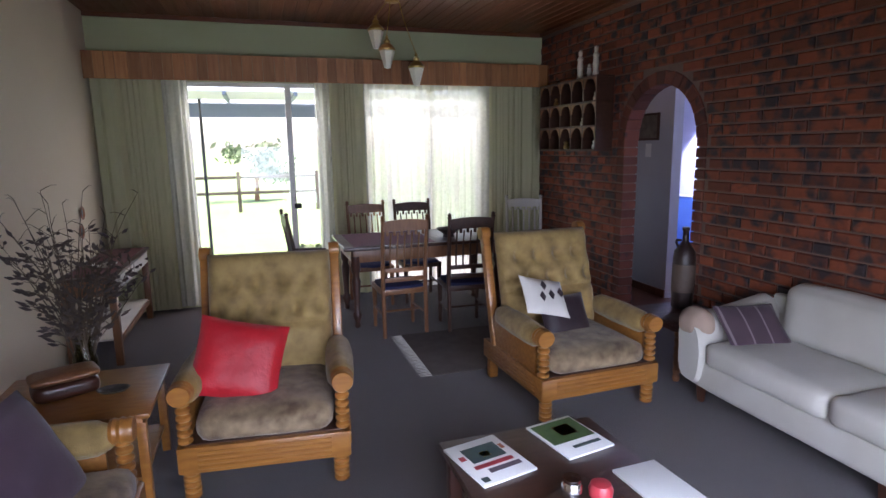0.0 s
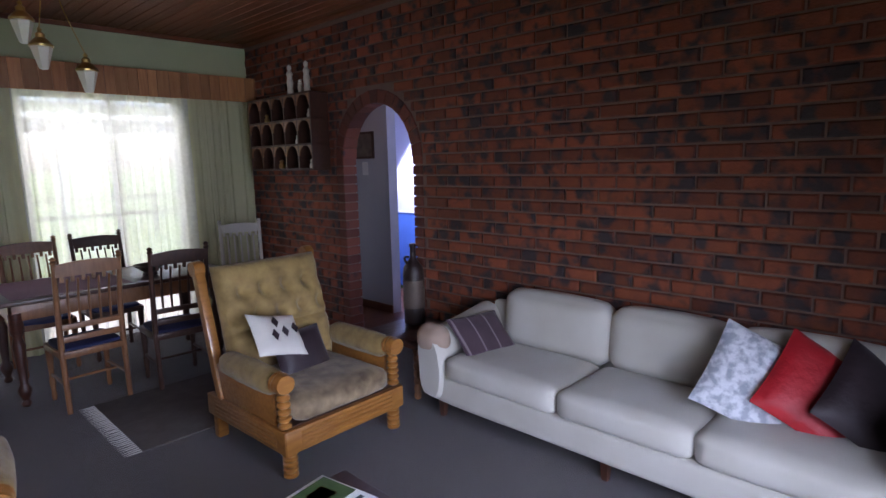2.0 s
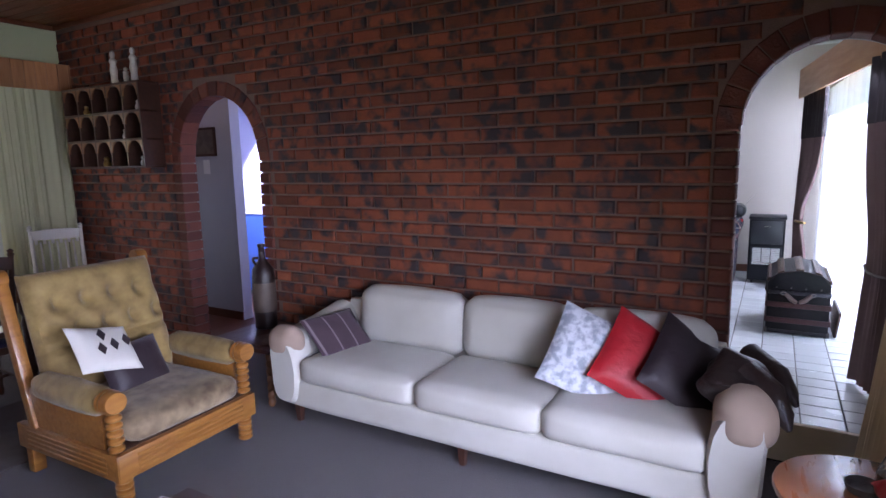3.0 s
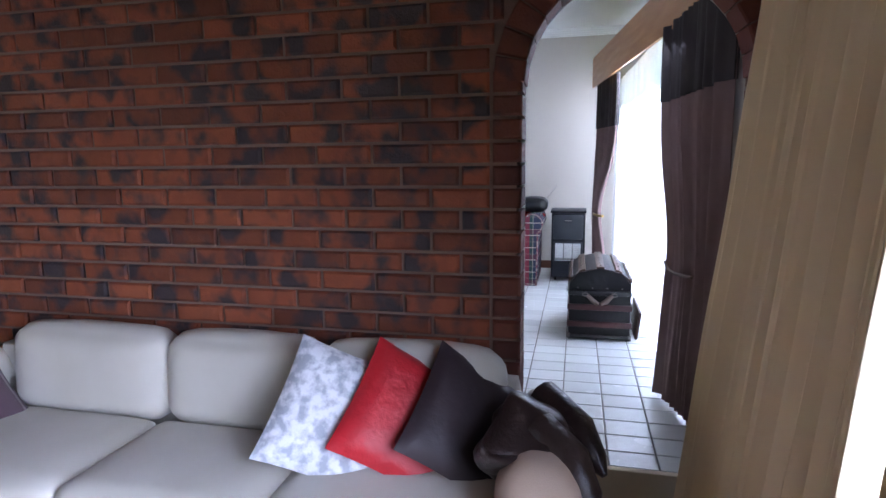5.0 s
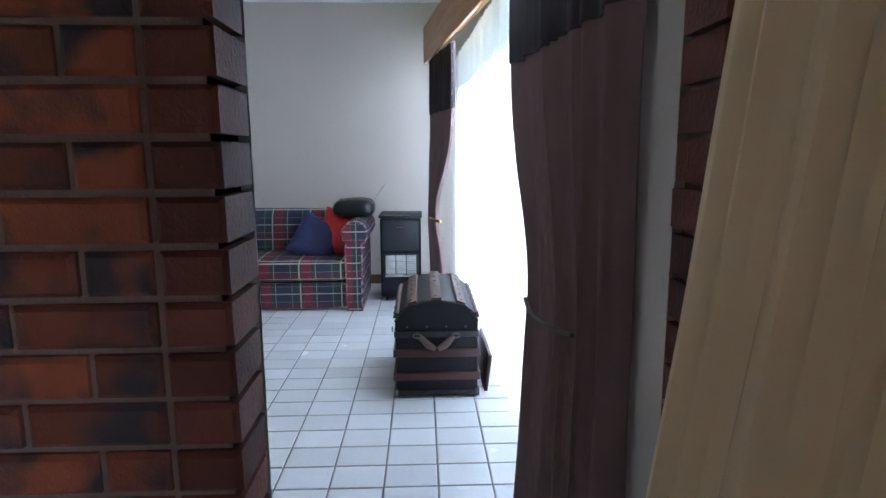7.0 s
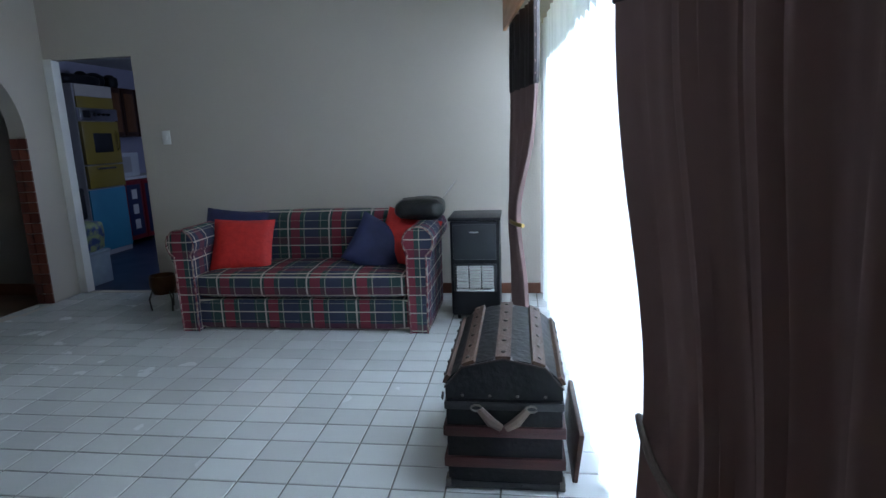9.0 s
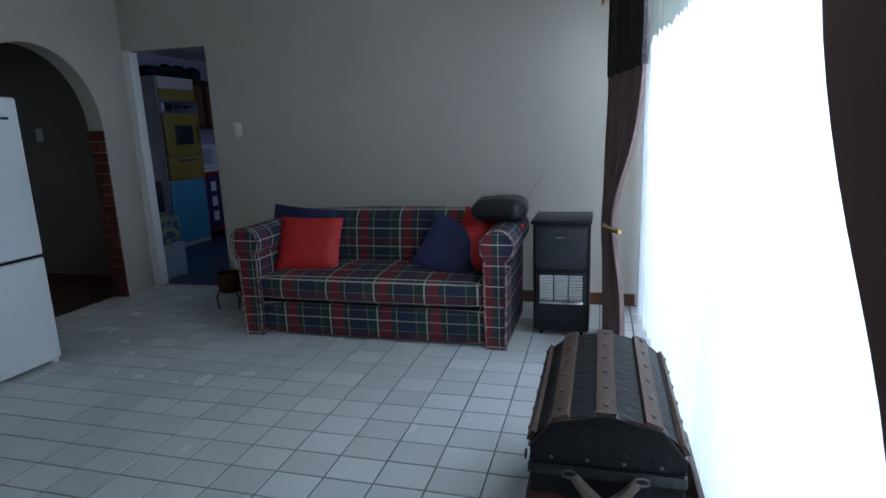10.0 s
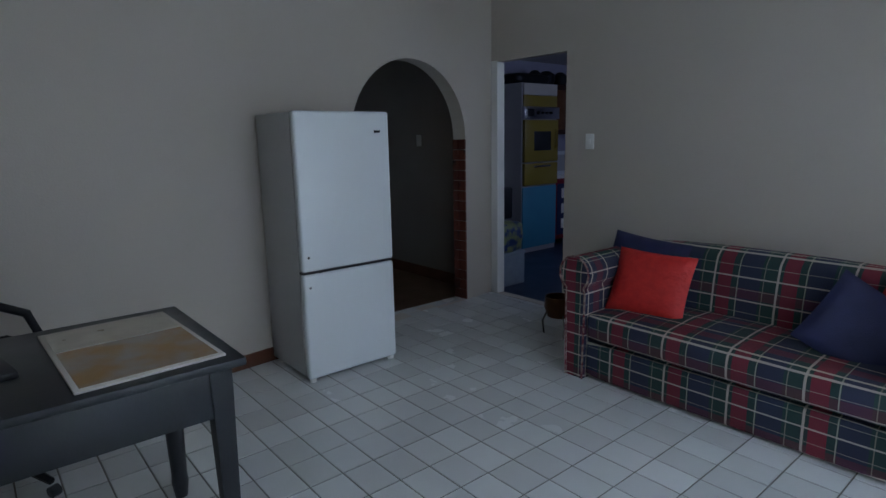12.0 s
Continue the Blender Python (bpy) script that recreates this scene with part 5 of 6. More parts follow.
for sy in (-1, 1):
    bm = bmesh.new()
    prof = [(0.055, 0.0), (0.06, 0.30), (0.062, 0.47)] + [(0.095 * math.cos(a) + 0.012, 0.575 + 0.095 * math.sin(a)) for a in [radians(-60 + 24 * i) for i in range(13)]] + [(-0.062, 0.47), (-0.06, 0.30), (-0.055, 0.0)]
    rings = []
    for x, k in ((0.0, 0.9), (0.012, 1.0), (0.2, 1.0), (0.45, 1.0), (0.70, 1.0)):
        rings.append([bm.verts.new((x, sy * (0.755 + u * k), v * (k if v > 0.3 else 1))) for u, v in prof])
    for a, b in zip(rings, rings[1:]):
        for i in range(len(prof)):
            k = (i + 1) % len(prof)
            bm.faces.new((a[i], a[k], b[k], b[i]))
    bm.faces.new(rings[0]), bm.faces.new(rings[-1])
    arm = part("arm", bm, PLAID, sf, "rolled tartan arm")
    part("arm_piping", tube(bmesh.new(), [(-0.004, sy * (0.755 + u * 0.98), v) for u, v in prof], 0.006, 6), WINE, arm, "wine red piping")
    part("foot", B(0.05, 0.65, sy * 0.755 - 0.05, sy * 0.755 + 0.05, 0.0, 0.012), BLACKP, sf)
part("back_frame", soft(bmesh.new(), 0.62, 0.74, -0.72, 0.72, 0.03, 0.62, 0.03, 0, 6), PLAID, sf)
gp = "cushions on the tartan sofa"
cushion("cushion", SOFA @ pose(0.265, 0.480, 0.520, 66, 2, -84), 0.42, 0.36, 0.11, RED_D, "bright red brocade cushion on the tartan sofa", gp)
cushion("cushion", SOFA @ pose(0.405, 0.610, 0.550, 66, 6, -84), 0.44, 0.40, 0.10, BLUE_C, "navy blue cushion behind the red one", gp)
cushion("cushion", SOFA @ pose(0.305, -0.450, 0.490, 62, 30, -80), 0.38, 0.36, 0.10, BLUE_C, "navy blue cushion leaning against the sofa arm", gp)
cushion("cushion", SOFA @ pose(0.365, -0.630, 0.520, 66, 16, -96), 0.38, 0.38, 0.10, RED_D, "red cushion squeezed beside the sofa arm", gp)
bag = thing("handbag", SOFA @ pose(0.365, -0.73, 0.675), "slouched black leather bag on the sofa arm", "bag")
part("body", soft(bmesh.new(), -0.11, 0.11, -0.155, 0.15, 0, 0.12, 0.045, 0.014, 8, 0.012), BLACK_LEATHER, bag)
part("zip", tube(bmesh.new(), [(0, -0.12, 0.124), (0, 0, 0.133), (0, 0.115, 0.124)], 0.005, 6), STEEL, bag)
part("aerial", tube(bmesh.new(), [(0.02, -0.15, 0.12), (0.04, -0.24, 0.24)], 0.0022, 5), CHROME, bag, "thin metal aerial")

he = thing("gas_heater", pose(8.73, -0.112, ZT) @ Matrix.Scale(1.05, 4), "dark cabinet gas heater with white ceramic plaques", "heater")
part("body", B(0.0, 0.36, -0.165, 0.165, 0.035, 0.69, bev=0.018, seg=3), BLACKP, he)
part("top", B(-0.012, 0.37, -0.175, 0.175, 0.69, 0.715, bev=0.008), BLACKP, he)
part("front_panel", B(-0.014, 0.002, -0.145, 0.145, 0.43, 0.67, bev=0.008), BLACKL, he)
part("badge", B(-0.017, -0.013, -0.03, 0.03, 0.612, 0.622), CHROME, he)
part("vent", B(-0.010, 0.004, -0.09, -0.03, 0.345, 0.375, bev=0.005), CHROME, he, "chrome air vent")
fr = part("plaque_frame", B(-0.006, 0.004, -0.145, 0.145, 0.205, 0.40, bev=0.006), BLACKL, he)
for k in range(3):
    y = -0.125 + k * 0.085
    part("plaque", B(-0.012, -0.004, y, y + 0.078, 0.235, 0.388, bev=0.003), CERAMIC, fr)
for k in range(8):
    part("guard_wire", tube(bmesh.new(), [(-0.020, -0.13, 0.245 + k * 0.019), (-0.020, 0.13, 0.245 + k * 0.019)], 0.0022, 5), CHROME, fr)
part("lower_strip", B(-0.016, -0.004, -0.13, 0.13, 0.212, 0.232, bev=0.003), CHROME, fr)
for sx in (0.05, 0.31):
    for sy in (-0.12, 0.12):
        part("castor", lathe(bmesh.new(), [(0.006, -0.01), (0.018, -0.01), (0.018, 0.01), (0.006, 0.01)], 12, Matrix.Translation((sx, sy, 0.018)) @ Matrix.Rotation(radians(90), 4, 'X')), BLACKP, he)

# dome-topped travelling trunk
tk = thing("trunk", pose(7.065, -0.367, ZT), "old dome-topped black travelling trunk with wooden slats", "trunk")
TL, TWd, TH = 0.335, 0.212, 0.365
part("body", B(-TL, TL, -TWd, TWd, 0.012, TH, bev=0.006), TRUNK_H, tk)
dome = [(TWd * math.cos(a), TH + 0.045 + 0.115 * math.sin(a)) for a in [math.pi * i / 18 for i in range(19)]]
bm = bmesh.new()
rings = [[bm.verts.new((x, y, z)) for y, z in [(TWd, TH + 0.006)] + dome + [(-TWd, TH + 0.006)]] for x in (-TL, -TL + 0.01, 0, TL - 0.01, TL)]
for a, b in zip(rings, rings[1:]):
    for i in range(len(a)):
        k = (i + 1) % len(a)
        bm.faces.new((a[i], a[k], b[k], b[i]))
bm.faces.new(rings[0]), bm.faces.new(rings[-1])
lid = part("lid", bm, TRUNK_H, tk, "curved black hide lid")


def over_dome(a0, a1, x0, x1, proud):
    bm = bmesh.new()
    n = 4
    rows = []
    for i in range(n + 1):
        a = radians(a0 + (a1 - a0) * i / n)
        rows.append([(bm.verts.new((x, (TWd + p) * math.cos(a), TH + 0.045 + (0.115 + p) * math.sin(a)))) for x, p in ((x0, 0.0), (x0, proud), (x1, proud), (x1, 0.0))])
    for r, s in zip(rows, rows[1:]):
        for k in range(3):
            bm.faces.new((r[k], r[k + 1], s[k + 1], s[k]))
    bm.faces.new(rows[0]), bm.faces.new(list(reversed(rows[-1])))
    return bm


for a in (18, 55, 90, 125, 162):
    part("slat", over_dome(a - 7, a + 7, -TL - 0.004, TL + 0.004, 0.014), TRUNK_W, lid, "worn brown wooden lid slat")
    for k in range(6):
        x = -TL + 0.04 + k * (2 * TL - 0.08) / 5
        part("stud", lathe(bmesh.new(), [(0.009, 0), (0.008, 0.004), (0.002, 0.007)], 8, Matrix.Translation((x, (TWd + 0.014) * math.cos(radians(a)), TH + 0.045 + 0.129 * math.sin(radians(a)))) @ Matrix.Rotation(radians(a - 90), 4, 'X')), STEEL, lid)
for x0 in (-TL - 0.005, TL - 0.03):
    part("edge_band", over_dome(2, 178, x0, x0 + 0.035, 0.006), LEATHER, lid)
for z in (0.10, 0.225):
    part("red_slat", B(-TL - 0.012, TL + 0.012, -TWd - 0.012, TWd + 0.012, z, z + 0.042, bev=0.005), TRUNK_R, tk, "dark red painted slat")
for z in (0.012, TH - 0.035):
    part("iron_band", B(-TL - 0.006, TL + 0.006, -TWd - 0.006, TWd + 0.006, z, z + 0.03, bev=0.003), BLACK_LEATHER, tk)
for sy in (-1, 1):
    part("corner_iron", B(-TL - 0.010, -TL + 0.04, sy * TWd - 0.010, sy * TWd + 0.010, 0.012, 0.05, bev=0.004), STEEL, tk)
for s in (-1, 1):
    part("handle_strap", tube(bmesh.new(), [(-TL - 0.012, s * 0.085, 0.335), (-TL - 0.035, s * 0.045, 0.30), (-TL - 0.038, s * 0.008, 0.278)], [0.014, 0.019, 0.014], 8), TAN, tk, "broken leather handle strap")
    part("handle_loop", tube(bmesh.new(), [(-TL - 0.004, s * 0.10 + 0.02 * math.cos(a), 0.338 + 0.012 * math.sin(a)) for a in [k * 0.7 for k in range(10)]], 0.005, 6), STEEL, tk)
for y in (-0.15, -0.05, 0.05, 0.15):
    part("stud", lathe(bmesh.new(), [(0.006, 0), (0.005, 0.003), (0.001, 0.005)], 8, pose(-TL - 0.001, y, TH + 0.02, 0, -90, 0)), STEEL, lid)
part("hasp", B(-0.02, 0.02, TWd, TWd + 0.014, 0.28, 0.40, bev=0.004), STEEL, tk)
part("hasp_ring", tube(bmesh.new(), [(-0.30 + 0.014 * math.cos(a), TWd + 0.016, 0.365 + 0.014 * math.sin(a)) for a in [k * 0.65 for k in range(11)]], 0.003, 6), STEEL, tk)
sc = thing("leaning_board", pose(7.0, -0.62, ZT + 0.002, 0, 0, 0), "grey-brown folded panel leaning behind the trunk", "board")
part("panel", B(-0.20, 0.30, -0.02, 0.0, 0, 0.20, bev=0.004, m=Matrix.Rotation(radians(7), 4, 'X')), DARKWOOD, sc)

# fridge
fg = thing("fridge", pose(7.517, 2.886, ZT) @ Matrix.Diagonal((1.09, 0.97, 1.048, 1)), "tall white two-door fridge freezer with a grey side", "fridge")
part("cabinet", B(-0.29, 0.29, 0.06, 0.535, 0.03, 1.515, bev=0.010), FRIDGE_S, fg)


def door(z0, z1):
    bm = B(-0.29, 0.29, 0.0, 0.055, z0, z1, bev=0.016, seg=4)
    for v in bm.verts:
        if v.co.y < 0.03:
            v.co.y -= 0.012 * (1 - (v.co.x / 0.29) ** 2)
    return bm


d1 = part("door", door(0.648, 1.52), FRIDGE_M, fg, "glossy white upper fridge door")
part("badge", B(0.185, 0.222, -0.012, -0.004, 1.40, 1.414), BLACKP, d1)
part("rivet", lathe(bmesh.new(), [(0.008, 0), (0.006, 0.003)], 10, pose(-0.255, -0.004, 0.73, 90)), CHROME, d1)
d2 = part("door", door(0.022, 0.632), FRIDGE_M, fg, "glossy white lower freezer door")
part("rivet", lathe(bmesh.new(), [(0.008, 0), (0.006, 0.003)], 10, pose(-0.255, -0.004, 0.56, 90)), CHROME, d2)
part("grip", tube(bmesh.new(), [(-0.20, -0.004, 0.640), (-0.13, -0.012, 0.650), (-0.08, -0.014, 0.644)], 0.006, 6), BLACKL, fg, "dark grip recess")
part("gasket", B(-0.285, 0.285, 0.01, 0.06, 0.634, 0.646), BLACKL, fg)
for sx in (-0.26, 0.26):
    part("foot", lathe(bmesh.new(), [(0.02, 0), (0.02, 0.015), (0.012, 0.055)], 12, Matrix.Translation((sx, 0.03, 0))), WHITE, fg)
    part("foot", lathe(bmesh.new(), [(0.02, 0), (0.02, 0.015), (0.012, 0.032)], 12, Matrix.Translation((sx, 0.48, 0))), WHITE, fg)

# desk with a framed map, and the office chair
dk = thing("desk", pose(5.87, 1.95, ZT) @ Matrix.Diagonal((1, 0.96, 1.09, 1)), "black painted writing desk with tapered legs", "desk")
part("tabletop", B(-0.50, 0.49, -0.40, 0.38, 0.695, 0.72, bev=0.006), BLACKL, dk)
for y in (-0.36, 0.32):
    part("apron", B(-0.45, 0.44, y, y + 0.02, 0.55, 0.694, bev=0.003), BLACKL, dk)
for x in (-0.45, 0.42):
    part("apron", B(x, x + 0.02, -0.34, 0.32, 0.55, 0.694, bev=0.003), BLACKL, dk)
for sx in (-0.43, 0.42):
    for sy in (-0.335, 0.315):
        part("leg", lathe(bmesh.new(), [(0.024, 0), (0.033, 0.06), (0.030, 0.09), (0.046, 0.64), (0.046, 0.69)], 4 if sy < 0 else 12, Matrix.Translation((sx, sy, 0)) @ Matrix.Rotation(radians(45), 4, 'Z')), BLACKL, dk, "", sy > 0)
mp_ = thing("framed_map", pose(6.105, 1.92, ZT + 0.785, 0, 0, 2), "framed brown printed map lying under glass on the desk", "map")
part("board", B(-0.20, 0.20, -0.31, 0.31, 0, 0.008, bev=0.002), WHITE_C, mp_)
part("print", B(-0.185, 0.185, -0.29, 0.06, 0.008, 0.0092), MAPP, mp_)
# far half of the map: the wall's reflection is put into its pale colour
part("print", B(-0.185, 0.185, 0.075, 0.29, 0.008, 0.0092), mat("print_with_reflection", (0.45, 0.40, 0.32), (0.52, 0.47, 0.38), 12, 0.3, 0, 0.02, 90, spread=0.1), mp_)
solid("folder", B(-0.16, 0.16, -0.12, 0.12, 0, 0.02, bev=0.004), BLACKP, "flat black folder on the desk", "folder", pose(5.64, 1.94, ZT + 0.785, 0, 0, 10))
oc = thing("office_chair", pose(5.76, 2.84, ZT, 0, 0, -90) @ Matrix.Scale(0.94, 4), "black office chair with looped armrests pushed to the desk", "chair")
part("seat", soft(bmesh.new(), -0.24, 0.24, -0.22, 0.24, 0.42, 0.50, 0.035, 0.012, 8), BLACKP, oc)
part("backrest", soft(bmesh.new(), -0.21, 0.21, -0.30, -0.24, 0.56, 0.98, 0.03, 0.010, 8), BLACKP, oc)
part("back_bar", tube(bmesh.new(), [(0, -0.1, 0.42), (0, -0.28, 0.44), (0, -0.29, 0.62)], 0.02), BLACKP, oc)
part("column", lathe(bmesh.new(), [(0.03, 0.09), (0.03, 0.22), (0.022, 0.22), (0.022, 0.42)], 14), BLACKP, oc)
for sx in (-1, 1):
    part("armrest", tube(bmesh.new(), [(sx * 0.25, -0.20, 0.44), (sx * 0.31, -0.24, 0.58), (sx * 0.33, -0.20, 0.70), (sx * 0.33, -0.08, 0.755), (sx * 0.33, 0.06, 0.76), (sx * 0.33, 0.17, 0.70), (sx * 0.31, 0.21, 0.58), (sx * 0.25, 0.16, 0.44)], 0.022, 10), BLACKP, oc)
for i in range(5):
    a = 2 * math.pi * i / 5 + 0.5
    c, s = math.cos(a), math.sin(a)
    part("base_arm", tube(bmesh.new(), [(0, 0, 0.10), (0.15 * c, 0.15 * s, 0.095), (0.28 * c, 0.28 * s, 0.07)], [0.028, 0.022, 0.016], 8), BLACKP, oc)
    part("castor", lathe(bmesh.new(), [(0.008, -0.02), (0.026, -0.018), (0.026, 0.018), (0.008, 0.02)], 14, Matrix.Translation((0.29 * c, 0.29 * s, 0.026)) @ Matrix.Rotation(a, 4, 'Z') @ Matrix.Rotation(radians(90), 4, 'X')), BLACKL, oc)
pot = thing("iron_pot", pose(8.98, 2.46, ZT) @ Matrix.Scale(1.15, 4), "small dark copper pot on thin iron legs beside the sofa", "pot")
part("bowl", lathe(bmesh.new(), [(0.02, 0.11), (0.07, 0.12), (0.09, 0.18), (0.085, 0.25), (0.08, 0.25), (0.075, 0.17), (0.01, 0.13)], 20), mat("aged_copper", (0.14, 0.06, 0.025), (0.08, 0.035, 0.016), 15, 0.4, 0.7, 0.1, 60), pot)
for i in range(3):
    a = 2.1 * i
    part("leg", tube(bmesh.new(), [(0.07 * math.cos(a), 0.07 * math.sin(a), 0.15), (0.10 * math.cos(a), 0.10 * math.sin(a), 0.08), (0.09 * math.cos(a), 0.09 * math.sin(a), 0.0)], 0.006, 6), STEEL, pot)

# ---- kitchen ----
KITCHEN = Matrix.Translation((10.98, 4.63, 0.22)) @ Matrix.Scale(1.05, 4) @ Matrix.Translation((-10.36, -4.20, -0.166))
ov = thing("oven_tower", KITCHEN @ pose(10.36, 4.20, 0.166), "tall built-in mustard yellow wall oven with a turquoise base", "oven")
part("carcass", B(0, 0.62, 0.02, 0.62, 0.0, 1.96, bev=0.003), GREY_WALL, ov)
part("top_panel", B(0.02, 0.60, 0.0, 0.02, 1.83, 1.955, bev=0.003), WHITE_C, ov)
part("yellow_panel", B(0.02, 0.60, 0.0, 0.02, 1.70, 1.825, bev=0.003), OVEN, ov)
cp = part("control_panel", B(0.01, 0.61, -0.03, 0.02, 1.56, 1.695, bev=0.004), CHROME, ov, "chrome control panel")
part("clock", B(0.05, 0.16, -0.034, -0.03, 1.59, 1.67), BLACKP, cp)
for k in range(4):
    part("dial", lathe(bmesh.new(), [(0.016 if k else 0.024, 0), (0.014 if k else 0.02, 0.016), (0.003, 0.018)], 14, pose(0.23 + 0.075 * k, -0.03, 1.63, 90)), BLACKP, cp)
od = part("oven_door", B(0.015, 0.605, -0.022, 0.02, 1.07, 1.55, bev=0.006), OVEN, ov, "mustard enamel oven door")
part("oven_window", B(0.17, 0.47, -0.026, -0.021, 1.20, 1.42, bev=0.003), BLACKL, od, "dark oven window")
part("handle", tube(bmesh.new(), [(0.545, -0.022, 1.22), (0.545, -0.055, 1.25), (0.545, -0.055, 1.42), (0.545, -0.022, 1.45)], 0.010), OVEN, od)
wd = part("warming_drawer", B(0.015, 0.605, -0.02, 0.02, 0.80, 1.055, bev=0.006), OVEN, ov, "mustard warming drawer")
part("handle", B(0.15, 0.45, -0.045, -0.02, 1.01, 1.03, bev=0.006), CHROME, wd)
part("base_door", B(0.01, 0.61, 0.0, 0.02, 0.06, 0.78, bev=0.004), TURQ, ov, "turquoise base panel")
solid("suitcase", soft(bmesh.new(), -0.3, 0.3, -0.2, 0.2, 0, 0.12, 0.05, 0.01, 8, 0.01), BLACKP, "flat black case on top of the oven tower", "case", KITCHEN @ pose(10.66, 4.5, 2.126))
cb = thing("cupboard", KITCHEN @ pose(10.99, 4.25, 0.166), "red and navy kitchen base cupboard with white worktop", "cupboard")
part("body", B(0, 1.1, 0.02, 0.58, 0.08, 0.84), KRED, cb)
for k in range(3):
    dd = part("door", B(0.02 + 0.36 * k, 0.36 + 0.36 * k, 0.0, 0.02, 0.10, 0.82, bev=0.004), KRED, cb)
    part("panel", B(0.06 + 0.36 * k, 0.32 + 0.36 * k, -0.006, 0.0, 0.14, 0.78, bev=0.002), KNAVY, dd, "navy inset panel")
    for q in range(3):
        part("stencil", B(0.14 + 0.36 * k, 0.24 + 0.36 * k, -0.009, -0.006, 0.22 + 0.19 * q, 0.34 + 0.19 * q, bev=0.002), PAPER, dd, "white stencilled motif")
part("worktop", B(-0.01, 1.12, -0.02, 0.60, 0.845, 0.88, bev=0.005), WHITE, cb)
mw = thing("microwave", KITCHEN @ pose(11.02, 4.36, 1.046), "white microwave oven on the kitchen worktop", "microwave")
part("body", B(0, 0.50, 0.0, 0.38, 0.0, 0.30, bev=0.008), FRIDGE_M, mw)
part("window", B(0.03, 0.34, -0.006, 0.0, 0.05, 0.25, bev=0.003), FRIDGE_S, mw)
uc = thing("wall_cupboard", KITCHEN @ pose(10.99, 4.50, 1.55), "dark wooden kitchen wall cupboard with arched doors", "cupboard")
part("body", B(0, 1.1, 0.02, 0.35, 0.0, 0.62), DARKWOOD, uc)
for k in range(4):
    dd = part("door", B(0.01 + 0.275 * k, 0.268 + 0.275 * k, 0.0, 0.02, 0.01, 0.61, bev=0.004), DARKWOOD, uc)
    part("panel", B(0.05 + 0.275 * k, 0.228 + 0.275 * k, -0.006, 0.0, 0.06, 0.55, bev=0.005), MIDWOOD, dd)
for q, (px, r) in enumerate(((11.1, 0.09), (11.32, 0.12), (11.6, 0.10))):
    solid("basket", lathe(bmesh.new(), [(0.02, 0), (r * 0.8, 0), (r, 0.06), (r * 0.95, 0.13), (r * 0.4, 0.17), (0.01, 0.175)], 14), BLACKP, "dark rounded basket on top of the wall cupboard", "basket", KITCHEN @ pose(px, 4.68, 2.17), "baskets on the wall cupboard")
kb = thing("kitchen_chest", pose(9.86, 3.79, 0.216), "low pale chest with patterned cloths beside the doorway", "chest")
part("body", B(-0.20, 0.10, -0.12, 0.35, 0, 0.30, bev=0.005), PRINT2, kb)
part("lid", B(-0.21, 0.11, -0.13, 0.36, 0.301, 0.33, bev=0.005), PRINT2, kb)
solid("patterned_bag", soft(bmesh.new(), -0.18, 0.10, -0.13, 0.20, 0, 0.27, 0.03, 0.012, 8, 0.02), PRINT, "bright patterned cloth bag on the chest", "bag", pose(9.85, 3.81, 0.547))
solid("black_case", B(-0.12, 0.16, 0, 0.3, 0, 0.32, bev=0.02), BLACKP, "black plastic box on the patterned bag", "box", pose(9.92, 3.94, 0.825))

# ---- garden beyond the glass ----
structure("ground", B(-300, 300, 6.42, 600, -0.25, -0.06), LAWN, "bright lawn")
structure("ground_south", B(-300, 300, -600, YS - 0.22, -0.25, -0.06), LAWN)
structure("pavement", B(-6, 12, 6.42, 9.6, -0.06, -0.03), PAVE, "paved patio")
pt = thing("patio_roof", pose(0, 9.4, 0), "blue-grey patio roof on thin steel posts", "canopy")
part("roof_sheet", B(-3, 8, -1.3, 0.1, 2.50, 2.53), mat("clear_roofing", (0.75, 0.78, 0.8), (0.65, 0.68, 0.7), 2, 0.3), pt)
part("fascia", B(-3, 8, 0.0, 0.05, 2.22, 2.44, bev=0.004), ROOFM, pt, "blue-grey fascia board")
for x in (0.60, 3.6, 6.6, -2.6):
    part("post", lathe(bmesh.new(), [(0.025, -0.06), (0.025, 2.5)], 10, Matrix.Translation((x, 0.02, 0))), BLACKL, pt, "thin dark steel post")
for k in range(12):
    part("batten", B(-2.8 + 0.95 * k, -2.75 + 0.95 * k, -1.3, 0.1, 2.45, 2.50), ROOFM, pt)
fn = thing("fence", pose(0, 17, 0), "weathered low rail fence across the lawn", "fence")
for k in range(9):
    part("post", B(-8 + 2.2 * k, -7.9 + 2.2 * k, 0, 0.1, -0.08, 1.1, bev=0.01), TAN, fn)
for z in (0.45, 0.9):
    part("rail", B(-8, 10, 0.02, 0.08, z, z + 0.09, bev=0.01), TAN, fn)
random.seed(5)


